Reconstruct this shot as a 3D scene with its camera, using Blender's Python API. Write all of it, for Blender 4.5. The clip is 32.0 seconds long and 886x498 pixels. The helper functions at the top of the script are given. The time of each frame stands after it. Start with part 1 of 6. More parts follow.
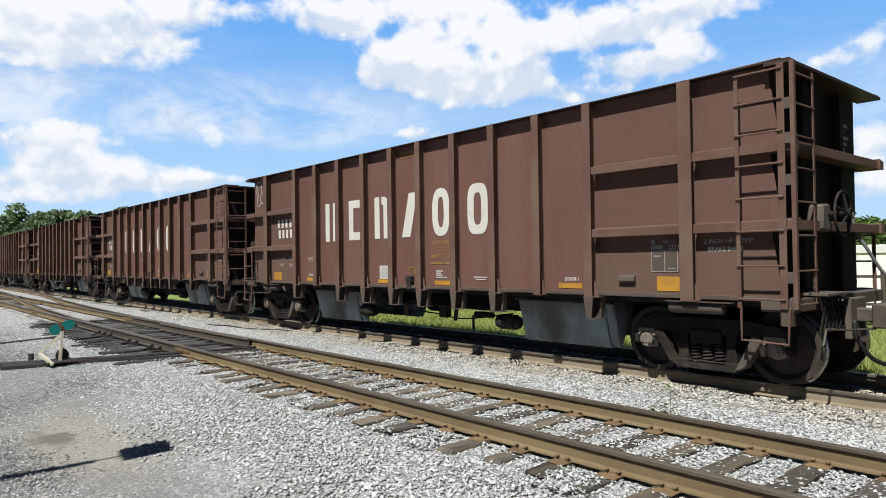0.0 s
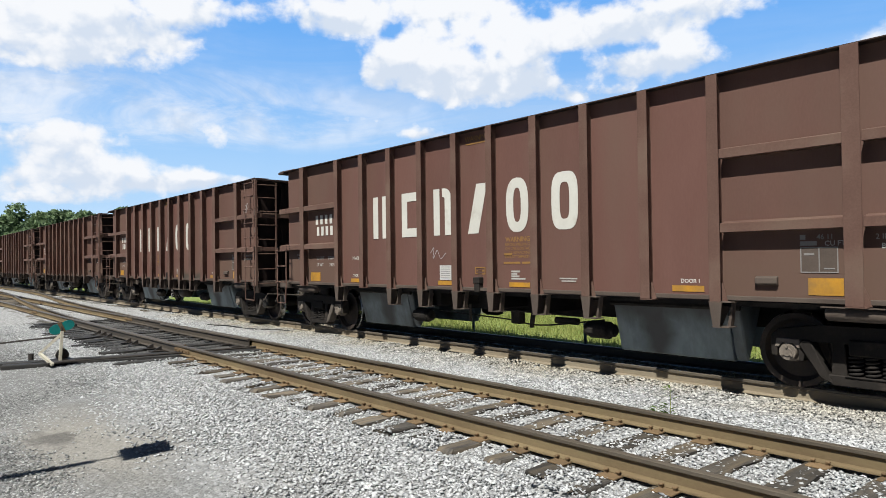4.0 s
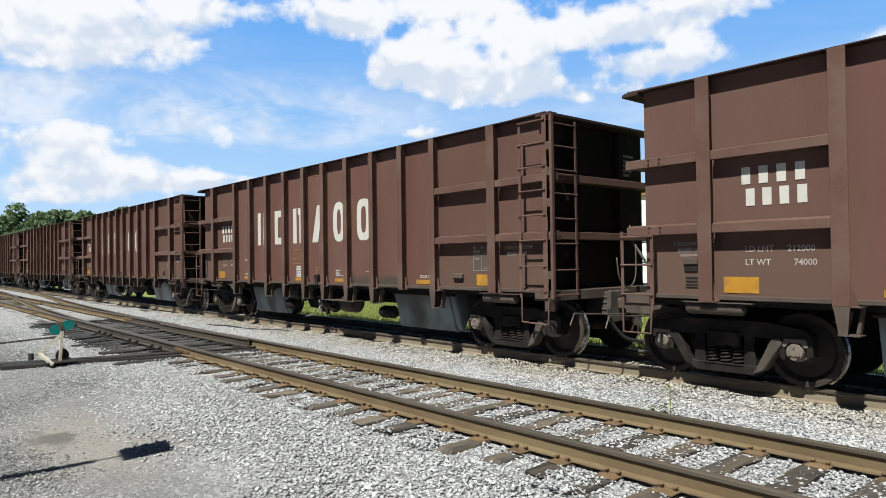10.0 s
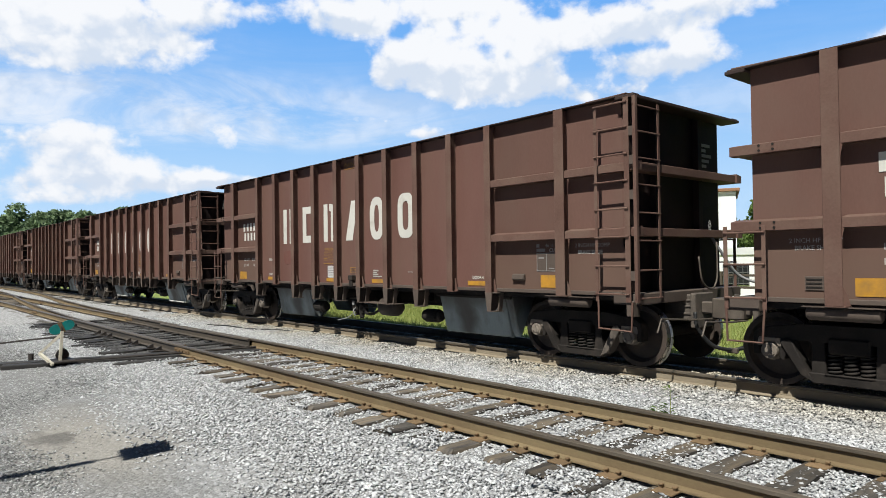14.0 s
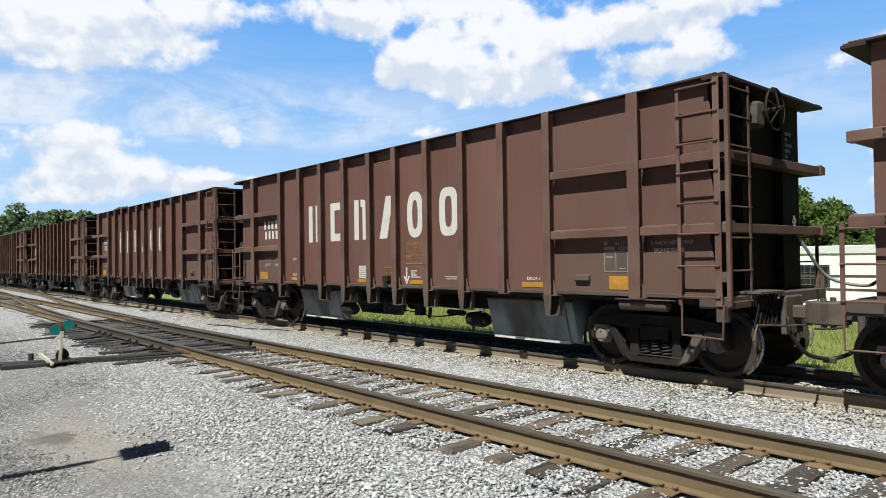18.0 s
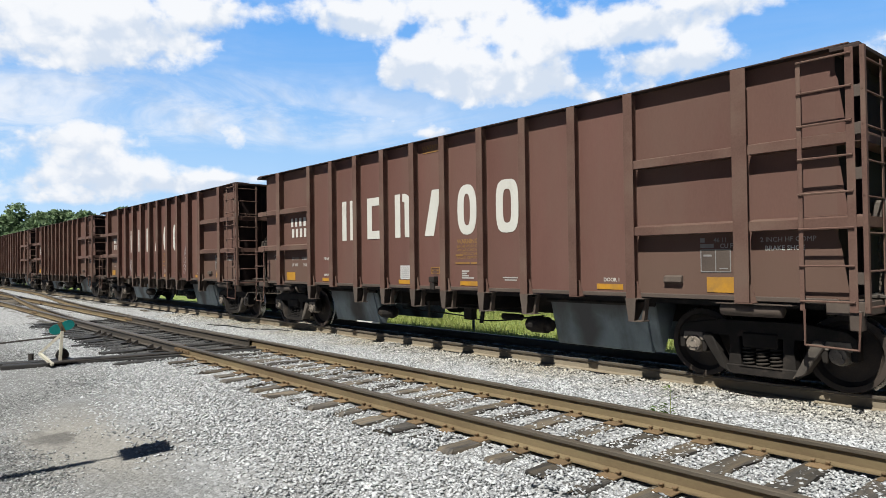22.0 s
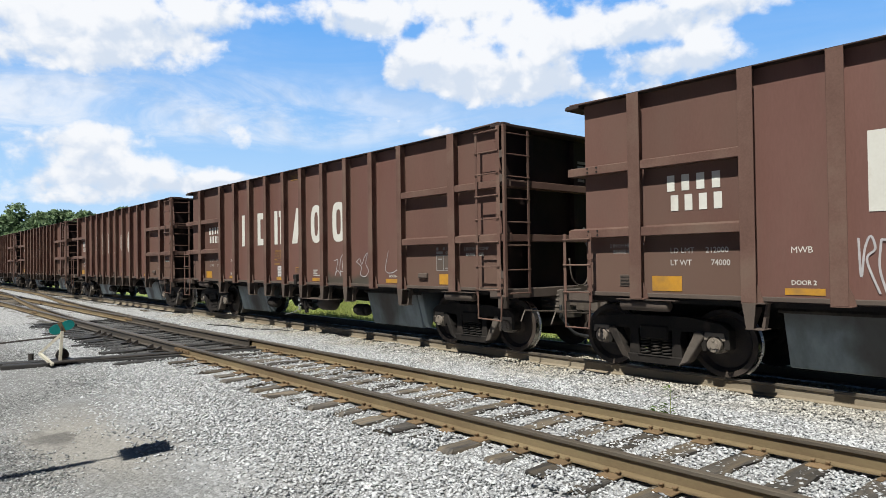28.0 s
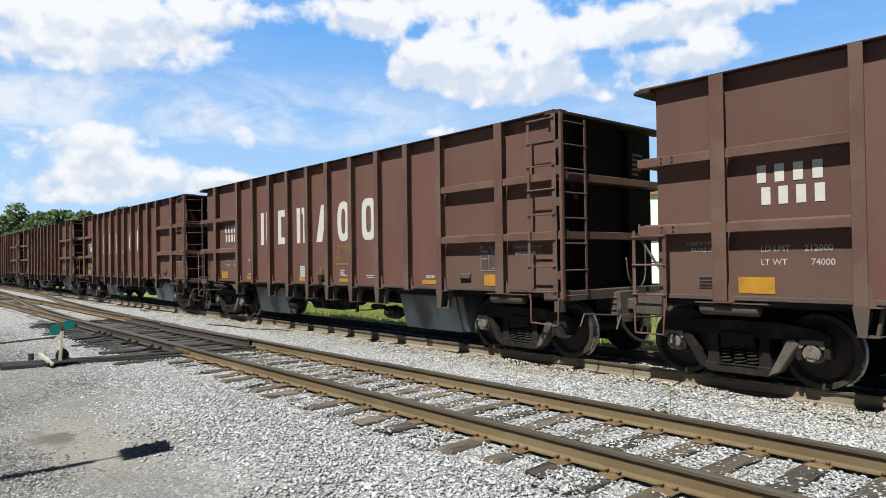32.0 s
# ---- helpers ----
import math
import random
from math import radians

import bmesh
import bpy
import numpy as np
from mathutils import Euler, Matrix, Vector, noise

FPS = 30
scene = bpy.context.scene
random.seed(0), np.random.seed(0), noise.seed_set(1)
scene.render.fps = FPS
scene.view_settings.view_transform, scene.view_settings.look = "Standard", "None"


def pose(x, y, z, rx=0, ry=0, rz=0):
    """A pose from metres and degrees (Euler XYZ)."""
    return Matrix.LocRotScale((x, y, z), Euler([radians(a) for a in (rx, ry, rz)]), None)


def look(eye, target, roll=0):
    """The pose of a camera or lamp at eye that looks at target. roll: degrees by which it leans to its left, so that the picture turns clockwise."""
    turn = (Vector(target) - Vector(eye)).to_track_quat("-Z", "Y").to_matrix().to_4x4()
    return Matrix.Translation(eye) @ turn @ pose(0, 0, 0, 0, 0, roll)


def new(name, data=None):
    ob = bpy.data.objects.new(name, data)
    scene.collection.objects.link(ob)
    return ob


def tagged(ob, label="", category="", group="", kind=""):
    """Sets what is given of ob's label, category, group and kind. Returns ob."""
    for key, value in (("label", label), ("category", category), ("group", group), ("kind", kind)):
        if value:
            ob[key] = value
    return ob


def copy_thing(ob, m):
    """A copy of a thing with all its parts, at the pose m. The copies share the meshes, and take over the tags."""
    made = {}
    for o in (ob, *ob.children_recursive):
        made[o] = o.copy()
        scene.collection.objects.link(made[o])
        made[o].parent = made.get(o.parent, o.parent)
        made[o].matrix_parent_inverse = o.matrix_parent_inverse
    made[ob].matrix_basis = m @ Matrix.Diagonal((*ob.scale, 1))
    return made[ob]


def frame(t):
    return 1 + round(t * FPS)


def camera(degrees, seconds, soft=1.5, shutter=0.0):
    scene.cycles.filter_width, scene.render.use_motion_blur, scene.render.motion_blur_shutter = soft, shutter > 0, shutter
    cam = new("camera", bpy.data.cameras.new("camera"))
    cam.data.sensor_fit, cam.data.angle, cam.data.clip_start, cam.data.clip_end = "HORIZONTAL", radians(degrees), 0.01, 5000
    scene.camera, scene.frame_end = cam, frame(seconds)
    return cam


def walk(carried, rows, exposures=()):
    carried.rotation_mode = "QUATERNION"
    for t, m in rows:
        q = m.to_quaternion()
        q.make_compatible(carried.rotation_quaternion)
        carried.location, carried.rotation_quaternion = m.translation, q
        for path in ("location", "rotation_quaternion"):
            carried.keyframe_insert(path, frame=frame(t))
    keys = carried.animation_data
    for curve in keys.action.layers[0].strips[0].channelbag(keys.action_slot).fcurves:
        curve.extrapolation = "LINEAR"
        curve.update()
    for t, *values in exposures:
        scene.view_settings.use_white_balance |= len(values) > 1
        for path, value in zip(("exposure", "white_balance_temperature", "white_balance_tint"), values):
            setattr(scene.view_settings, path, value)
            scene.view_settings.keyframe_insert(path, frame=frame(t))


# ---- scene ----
# ---- the camera: on a tripod beside the yard track ----
EYE = Vector((0.0, 0.0, 1.627))
YAW, PITCH, ROLL = 0.8603, 0.0157, -0.78
AIM = Vector((-math.sin(YAW) * math.cos(PITCH), math.cos(YAW) * math.cos(PITCH), math.sin(PITCH)))
cam = camera(66.5, 32.0, soft=0.85)
VIEW = look(EYE, EYE + AIM * 10.0, ROLL)
walk(cam, [(0.0, VIEW), (32.0, VIEW)])

# ---- world, sun, exposure ----
SUN_TO = Vector((0.33, -1.0, 1.51)).normalized()   # towards the sun: high behind the camera, a little ahead along the tracks
SUN_EL = math.asin(SUN_TO.z)
world = bpy.data.worlds.new("sky")
scene.world = world
world.use_nodes = True
wn = world.node_tree
wn.nodes.clear()
sky = wn.nodes.new("ShaderNodeTexSky")
sky.sky_type = "NISHITA"
sky.sun_disc = False
sky.sun_elevation = SUN_EL
sky.sun_rotation = math.atan2(SUN_TO.x, SUN_TO.y)
sky.altitude = 100.0
sky.air_density = 0.15
sky.dust_density = 0.0
sky.ozone_density = 1.5
bg = wn.nodes.new("ShaderNodeBackground")
bg.inputs["Strength"].default_value = 0.05
wo = wn.nodes.new("ShaderNodeOutputWorld")
wn.links.new(sky.outputs[0], bg.inputs["Color"])
wn.links.new(bg.outputs[0], wo.inputs["Surface"])

sun_data = bpy.data.lights.new("sun", "SUN")
sun_data.energy = 5.0
sun_data.angle = radians(0.5)
sun_data.color = (0.97, 0.975, 0.925)
sun = new("sun", sun_data)
sun.matrix_basis = look(SUN_TO * 60.0, (0, 0, 0))
scene.view_settings.exposure = 0.45

# ---- the plan, in metres; z = 0 is the top of the rails ----
TRAIN_Y = 9.58          # middle of the train's track
YARD_Y = 5.56           # middle of the yard track
GAUGE = 1.435
HEAD = 0.072            # width of a rail head
RAIL_OFF = GAUGE / 2 + HEAD / 2
TIE_TOP = -0.185
POINTS_X = -13.4        # the switch points
PITCH_CAR = 15.75       # from one car to the next
CAR_X0 = -10.525         # middle of the first car at the start
SPEEDS = (4.409, 4.416, 4.321, 4.289, 4.238, 4.336, 4.393, 4.295, 4.209)


# small hitches in the train's pace: seconds, metres ahead of the even way
HITCH = ((0.0, 0.0), (2.0, 0.0), (3.0, 0.055), (4.5, 0.03), (6.0, 0.0), (7.0, 0.088), (8.0, 0.11), (9.0, -0.04), (10.0, -0.05), (11.0, 0.04), (12.0, 0.025), (13.0, 0.0),
         (14.0, 0.033), (17.0, 0.022), (18.0, 0.052), (19.0, -0.033), (20.0, -0.15), (21.0, -0.155), (22.0, -0.03), (23.0, 0.043), (25.0, 0.05), (28.0, 0.06), (30.0, 0.04), (31.0, 0.01), (32.0, 0.0))


def run(t):
    """The way that the train has gone at t seconds."""
    d = 0.0
    for (ta, a), (tb, b) in zip(HITCH, HITCH[1:]):
        if ta <= t < tb:
            d = a + (b - a) * (0.5 - 0.5 * math.cos(math.pi * (t - ta) / (tb - ta)))
    for i in range(8):
        if t > 4 * i:
            u = min(t - 4 * i, 4.0)
            d += SPEEDS[i] * u + (SPEEDS[i + 1] - SPEEDS[i]) * u * u / 8
    return d


# ---- helpers for meshes ----
def finish(bm, smooth=False):
    me = bpy.data.meshes.new("piece")
    bmesh.ops.recalc_face_normals(bm, faces=bm.faces)
    bm.to_mesh(me)
    bm.free()
    if smooth:
        for p in me.polygons:
            p.use_smooth = True
    return me


def part(name, bm, material, parent=None, label="", at=None, smooth=False):
    """One mesh object under a thing or a part; bm is a bmesh or a finished mesh."""
    me = bm if isinstance(bm, bpy.types.Mesh) else finish(bm, smooth)
    if not me.materials:
        me.materials.append(material)
    ob = new(name, me)
    if parent is not None:
        ob.parent = parent
    if at is not None:
        ob.matrix_basis = at
    if label:
        tagged(ob, label)
    return ob


def box(x0, x1, y0, y1, z0, z1, bm=None, bevel=0.0):
    own = bmesh.new()
    vs = [own.verts.new((x, y, z)) for x in (x0, x1) for y in (y0, y1) for z in (z0, z1)]
    for q in ((0, 1, 3, 2), (4, 6, 7, 5), (0, 4, 5, 1), (2, 3, 7, 6), (0, 2, 6, 4), (1, 5, 7, 3)):
        own.faces.new([vs[i] for i in q])
    if bevel:
        bmesh.ops.bevel(own, geom=own.edges[:], offset=bevel, segments=1, affect="EDGES")
    return merge(bm, own)


def merge(bm, own):
    if bm is None:
        return own
    tmp = bpy.data.meshes.new("tmp")
    own.to_mesh(tmp)
    own.free()
    bm.from_mesh(tmp)
    bpy.data.meshes.remove(tmp)
    return bm


def prism(poly, axis, a, b, bm=None, bevel=0.0):
    """A polygon drawn out along an axis from a to b. Axis y: poly in (x, z); x: (y, z); z: (x, y)."""
    own = bmesh.new()

    def at(u, v, w):
        return {"x": (w, u, v), "y": (u, w, v), "z": (u, v, w)}[axis]
    lo = [own.verts.new(at(u, v, a)) for u, v in poly]
    hi = [own.verts.new(at(u, v, b)) for u, v in poly]
    own.faces.new(lo)
    own.faces.new(hi[::-1])
    n = len(poly)
    for i in range(n):
        own.faces.new((lo[i], hi[i], hi[(i + 1) % n], lo[(i + 1) % n]))
    if bevel:
        bmesh.ops.bevel(own, geom=own.edges[:], offset=bevel, segments=1, affect="EDGES")
    return merge(bm, own)


def tube(points, r, n=8, bm=None, close=True):
    """A round bar through the points; r is a radius or one for each point."""
    own = bmesh.new()
    pts = [Vector(p) for p in points]
    rs = r if isinstance(r, (list, tuple)) else [r] * len(pts)
    rings = []
    up = None
    for i, p in enumerate(pts):
        d = (pts[min(i + 1, len(pts) - 1)] - pts[max(i - 1, 0)]).normalized()
        if up is None:
            up = d.orthogonal().normalized()
        u = (up - d * up.dot(d))
        u = u.normalized() if u.length > 1e-6 else d.orthogonal().normalized()
        up = u
        v = d.cross(u)
        rings.append([own.verts.new(p + (u * math.cos(2 * math.pi * k / n) + v * math.sin(2 * math.pi * k / n)) * rs[i]) for k in range(n)])
    for a, b in zip(rings, rings[1:]):
        for k in range(n):
            own.faces.new((a[k], a[(k + 1) % n], b[(k + 1) % n], b[k]))
    if close:
        own.faces.new(rings[0][::-1])
        own.faces.new(rings[-1])
    return merge(bm, own)


def lathe(profile, n=28, bm=None):
    """A body turned about the y axis; profile rows (radius, y)."""
    own = bmesh.new()
    rings = []
    for r, y in profile:
        if r < 1e-6:
            rings.append([own.verts.new((0, y, 0))])
        else:
            rings.append([own.verts.new((r * math.cos(2 * math.pi * k / n), y, r * math.sin(2 * math.pi * k / n))) for k in range(n)])
    for a, b in zip(rings, rings[1:]):
        for k in range(n):
            if len(a) == 1:
                own.faces.new((a[0], b[k], b[(k + 1) % n]))
            elif len(b) == 1:
                own.faces.new((a[k], b[0], a[(k + 1) % n]))
            else:
                own.faces.new((a[k], b[k], b[(k + 1) % n], a[(k + 1) % n]))
    return merge(bm, own)


def raw_mesh(verts, faces, material, smooth=False):
    me = bpy.data.meshes.new("many")
    me.from_pydata(verts, [], faces)
    me.materials.append(material)
    return me


def empty(name, at):
    ob = new(name)
    ob.empty_display_size = 0.2
    ob.matrix_basis = at
    return ob


def bend(points, steps=6):
    """A smooth line through the points."""
    out = []
    p = [Vector(q) for q in points]
    p = [p[0] * 2 - p[1]] + p + [p[-1] * 2 - p[-2]]
    for i in range(1, len(p) - 2):
        for s in range(steps):
            t = s / steps
            a, b, c, d = p[i - 1], p[i], p[i + 1], p[i + 2]
            out.append(0.5 * ((2 * b) + (c - a) * t + (2 * a - 5 * b + 4 * c - d) * t * t + (3 * b - a - 3 * c + d) * t ** 3))
    out.append(p[-2])
    return out


# ---- materials ----
def surf(name, c1, c2, rough=0.7, metal=0.0, scale=1.5, fine=45.0, bump=0.15, dirt=None, dirt_scale=0.8, dirt_cut=0.55,
         dirt_soft=0.15, vary=0.0, stretch=(1, 1, 1), spec=0.4, coords="Object"):
    """A worn surface: two tones in large and fine grain, patches of dirt, fine relief."""
    c1, c2 = [tuple(v * 0.74 for v in c) for c in (c1, c2)]          # all tones are scaled down evenly
    dirt = dirt if dirt is None else tuple(v * 0.74 for v in dirt)
    m = bpy.data.materials.new(name)
    m.use_nodes = True
    nt = m.node_tree
    N, L = nt.nodes, nt.links
    b = N["Principled BSDF"]
    tc = N.new("ShaderNodeTexCoord")
    mp = N.new("ShaderNodeMapping")
    mp.inputs["Scale"].default_value = stretch
    L.new(tc.outputs[coords], mp.inputs["Vector"])
    info = N.new("ShaderNodeObjectInfo")
    add = N.new("ShaderNodeVectorMath")
    add.operation = "ADD"
    sc = N.new("ShaderNodeVectorMath")
    sc.operation = "SCALE"
    sc.inputs[0].default_value = (17.0, 11.0, 7.0)
    L.new(info.outputs["Random"], sc.inputs["Scale"])
    L.new(mp.outputs[0], add.inputs[0])
    L.new(sc.outputs[0], add.inputs[1])
    vec = add.outputs[0]

    def noise_at(s, detail=5.0, rg=0.6):
        n = N.new("ShaderNodeTexNoise")
        n.inputs["Scale"].default_value = s
        n.inputs["Detail"].default_value = detail
        n.inputs["Roughness"].default_value = rg
        L.new(vec, n.inputs["Vector"])
        return n.outputs["Fac"]
    big, small = noise_at(scale), noise_at(fine, 3.0)
    mix0 = N.new("ShaderNodeMath")
    mix0.operation = "MULTIPLY_ADD"
    L.new(small, mix0.inputs[0])
    mix0.inputs[1].default_value = 0.45
    L.new(big, mix0.inputs[2])
    rng = N.new("ShaderNodeMapRange")
    rng.inputs["From Min"].default_value = 0.45
    rng.inputs["From Max"].default_value = 1.0
    L.new(mix0.outputs[0], rng.inputs["Value"])
    col = N.new("ShaderNodeMix")
    col.data_type = "RGBA"
    L.new(rng.outputs[0], col.inputs["Factor"])
    col.inputs["A"].default_value = (*c1, 1)
    col.inputs["B"].default_value = (*c2, 1)
    out = col.outputs["Result"]
    if dirt is not None:
        dn = noise_at(dirt_scale, 8.0, 0.65)
        dr = N.new("ShaderNodeMapRange")
        dr.inputs["From Min"].default_value = dirt_cut - dirt_soft
        dr.inputs["From Max"].default_value = dirt_cut + dirt_soft
        L.new(dn, dr.inputs["Value"])
        dm = N.new("ShaderNodeMix")
        dm.data_type = "RGBA"
        L.new(dr.outputs[0], dm.inputs["Factor"])
        L.new(out, dm.inputs["A"])
        dm.inputs["B"].default_value = (*dirt, 1)
        out = dm.outputs["Result"]
    if vary:
        hv = N.new("ShaderNodeHueSaturation")
        vr = N.new("ShaderNodeMapRange")
        vr.inputs["To Min"].default_value = 1.0 - vary
        vr.inputs["To Max"].default_value = 1.0 + vary
        L.new(info.outputs["Random"], vr.inputs["Value"])
        L.new(vr.outputs[0], hv.inputs["Value"])
        L.new(out, hv.inputs["Color"])
        out = hv.outputs[0]
    L.new(out, b.inputs["Base Color"])
    rr = N.new("ShaderNodeMapRange")
    rr.inputs["To Min"].default_value = max(rough - 0.12, 0.05)
    rr.inputs["To Max"].default_value = min(rough + 0.12, 1.0)
    L.new(big, rr.inputs["Value"])
    L.new(rr.outputs[0], b.inputs["Roughness"])
    b.inputs["Metallic"].default_value = metal
    b.inputs["Specular IOR Level"].default_value = spec
    if bump:
        bp = N.new("ShaderNodeBump")
        bp.inputs["Strength"].default_value = bump
        bp.inputs["Distance"].default_value = 0.01
        L.new(mix0.outputs[0], bp.inputs["Height"])
        L.new(bp.outputs[0], b.inputs["Normal"])
    return m


M_PANEL = surf("brown_car_paint", (0.164, 0.081, 0.065), (0.211, 0.109, 0.088), 0.5, scale=0.8, fine=30, bump=0.05, stretch=(1.6, 1, 0.4),
               dirt=(0.190, 0.114, 0.088), dirt_scale=0.6, dirt_cut=0.60, vary=0.06, spec=0.24)
M_RIB = surf("dusty_rib_paint", (0.128, 0.070, 0.055), (0.216, 0.128, 0.099), 0.65, scale=1.2, fine=40, bump=0.06,
             dirt=(0.19, 0.132, 0.10), dirt_scale=1.2, dirt_cut=0.62, vary=0.06, spec=0.14)
# rib brown darkened; the colour carries the shade along the chord's front face
M_CHORD_SHADE = surf("shade_dark_chord_paint", (0.040, 0.027, 0.024), (0.085, 0.057, 0.048), 0.7, spec=0.15, scale=1.4, fine=40, bump=0.06, vary=0.06)
M_DUSTY = surf("dust_caked_paint", (0.150, 0.080, 0.064), (0.194, 0.109, 0.086), 0.7, stretch=(1.4, 1, 0.5), scale=0.8, fine=30, bump=0.06,
               dirt=(0.172, 0.106, 0.083), dirt_scale=0.9, dirt_cut=0.58, vary=0.06, spec=0.12)
# car brown taken down almost to black: shade on the ends painted in
M_END_SHADE = surf("shade_dark_end_paint", (0.030, 0.019, 0.017), (0.056, 0.035, 0.030), 0.75, spec=0.15, scale=0.9, fine=30, bump=0.06, dirt=(0.018, 0.013, 0.012), dirt_scale=0.8, dirt_cut=0.55)
M_SILL = surf("dusty_sill_steel", (0.080, 0.057, 0.045), (0.140, 0.105, 0.083), 0.75, scale=2.0, fine=50, bump=0.1, vary=0.05)
M_UNDER = surf("grimy_black_steel", (0.018, 0.016, 0.015), (0.045, 0.038, 0.033), 0.8, spec=0.15, scale=2.0, fine=40, bump=0.15, dirt=(0.09, 0.07, 0.055), dirt_cut=0.66, dirt_scale=2.5)
M_TRUCK = surf("oily_cast_steel", (0.014, 0.012, 0.011), (0.042, 0.035, 0.030), 0.75, scale=3.0, fine=60, bump=0.2, spec=0.15, dirt=(0.11, 0.085, 0.068), dirt_cut=0.70, dirt_scale=2.0)
M_BEAR = surf("dusty_bearing_cap", (0.16, 0.13, 0.105), (0.30, 0.25, 0.20), 0.7, scale=6.0, fine=60, bump=0.15)
M_DUST_LIT = surf("dusty_sunlit_cast_steel", (0.085, 0.067, 0.054), (0.17, 0.14, 0.113), 0.8, scale=4.0, fine=60, bump=0.15, dirt=(0.04, 0.034, 0.03), dirt_scale=3.0, dirt_cut=0.62)
M_TREAD = surf("polished_wheel_tread", (0.42, 0.41, 0.40), (0.55, 0.53, 0.5), 0.28, metal=1.0, scale=8, fine=90, bump=0.03)
M_WHEEL = surf("rusty_wheel_steel", (0.030, 0.022, 0.018), (0.090, 0.064, 0.048), 0.7, scale=4, fine=50, bump=0.12)
M_CHUTE = surf("grey_blue_chute_plate", (0.30, 0.37, 0.39), (0.40, 0.46, 0.475), 0.6, scale=1.2, fine=30, bump=0.06,
               dirt=(0.10, 0.085, 0.072), dirt_scale=1.1, dirt_cut=0.58, dirt_soft=0.13, stretch=(1, 1, 0.4))


def stain_and_shade_chutes(m):
    """Rust-brown grime that has run down over the middle of each door chute, and painted shade over its upper part."""
    N, L = m.node_tree.nodes, m.node_tree.links
    b = N["Principled BSDF"]
    old = b.inputs["Base Color"].links[0].from_socket
    tc = N.new("ShaderNodeTexCoord")
    sep = N.new("ShaderNodeSeparateXYZ")
    L.new(tc.outputs["Object"], sep.inputs[0])
    n = N.new("ShaderNodeTexNoise")
    n.inputs["Scale"].default_value = 2.2
    n.inputs["Detail"].default_value = 6.0
    L.new(tc.outputs["Object"], n.inputs["Vector"])

    def op(kind, p, q):
        k = N.new("ShaderNodeMath")
        k.operation = kind
        for i, v in enumerate((p, q)):
            if isinstance(v, (int, float)):
                k.inputs[i].default_value = v
            else:
                L.new(v, k.inputs[i])
        return k.outputs[0]

    def ramp(v, lo, hi, to0, to1):
        r = N.new("ShaderNodeMapRange")
        r.interpolation_type = "SMOOTHSTEP"
        for key, q in (("From Min", lo), ("From Max", hi), ("To Min", to0), ("To Max", to1)):
            r.inputs[key].default_value = q
        L.new(v, r.inputs["Value"])
        return r.outputs[0]
    off = op("ABSOLUTE", op("SUBTRACT", op("ABSOLUTE", sep.outputs[0], 0.0), 3.22), 0.0)
    run_down = ramp(op("ADD", op("SUBTRACT", off, op("MULTIPLY", sep.outputs[2], 0.35)), op("MULTIPLY", op("SUBTRACT", n.outputs["Fac"], 0.5), 0.5)), -0.12, 0.25, 1.0, 0.0)
    # shade below the sill, painted as brown that deepens upwards
    top_shade = ramp(op("ADD", sep.outputs[2], op("MULTIPLY", op("SUBTRACT", n.outputs["Fac"], 0.5), 0.4)), 0.55, 0.98, 0.0, 0.9)
    mx = N.new("ShaderNodeMix")
    mx.data_type = "RGBA"
    L.new(op("MULTIPLY", op("MAXIMUM", run_down, top_shade), 0.8), mx.inputs["Factor"])
    L.new(old, mx.inputs["A"])
    mx.inputs["B"].default_value = (0.060, 0.046, 0.038, 1)
    L.new(mx.outputs["Result"], b.inputs["Base Color"])


stain_and_shade_chutes(M_CHUTE)
M_COUPLER = surf("worn_coupler_steel", (0.085, 0.066, 0.053), (0.17, 0.138, 0.110), 0.65, metal=0.2, scale=5, fine=60, bump=0.15)
M_RUBBER = surf("black_rubber", (0.012, 0.012, 0.012), (0.03, 0.029, 0.028), 0.6, scale=8, fine=80, bump=0.05)
M_GALV = surf("galvanised_pipe", (0.24, 0.24, 0.235), (0.36, 0.36, 0.35), 0.6, metal=0.3, scale=12, fine=80, bump=0.05)
M_WHITE = surf("white_lettering", (0.70, 0.67, 0.60), (0.80, 0.78, 0.71), 0.6, scale=1.5, fine=30, bump=0.02, dirt=(0.52, 0.46, 0.39), dirt_cut=0.70, dirt_scale=3.0)
M_FADED = surf("faded_white_stencil", (0.42, 0.38, 0.34), (0.60, 0.56, 0.52), 0.65, scale=4, fine=60, bump=0.02)
M_ORANGE = surf("orange_reflector", (0.56, 0.27, 0.025), (0.66, 0.33, 0.04), 0.4, scale=6, fine=60, bump=0.02, dirt=(0.34, 0.19, 0.06), dirt_cut=0.56, dirt_scale=4)
M_DULL_ORANGE = surf("dusty_orange_stencil", (0.29, 0.15, 0.045), (0.40, 0.215, 0.06), 0.6, scale=6, fine=60, bump=0.02)
M_PLACARD = surf("white_placard", (0.66, 0.63, 0.60), (0.78, 0.75, 0.72), 0.5, scale=6, fine=60, bump=0.02)
M_GREYLINE = surf("grey_print", (0.25, 0.23, 0.22), (0.34, 0.32, 0.30), 0.6, scale=9, fine=60, bump=0.0)
M_GRAF = surf("spray_paint", (0.42, 0.40, 0.40), (0.60, 0.57, 0.57), 0.6, scale=9, fine=60, bump=0.0)

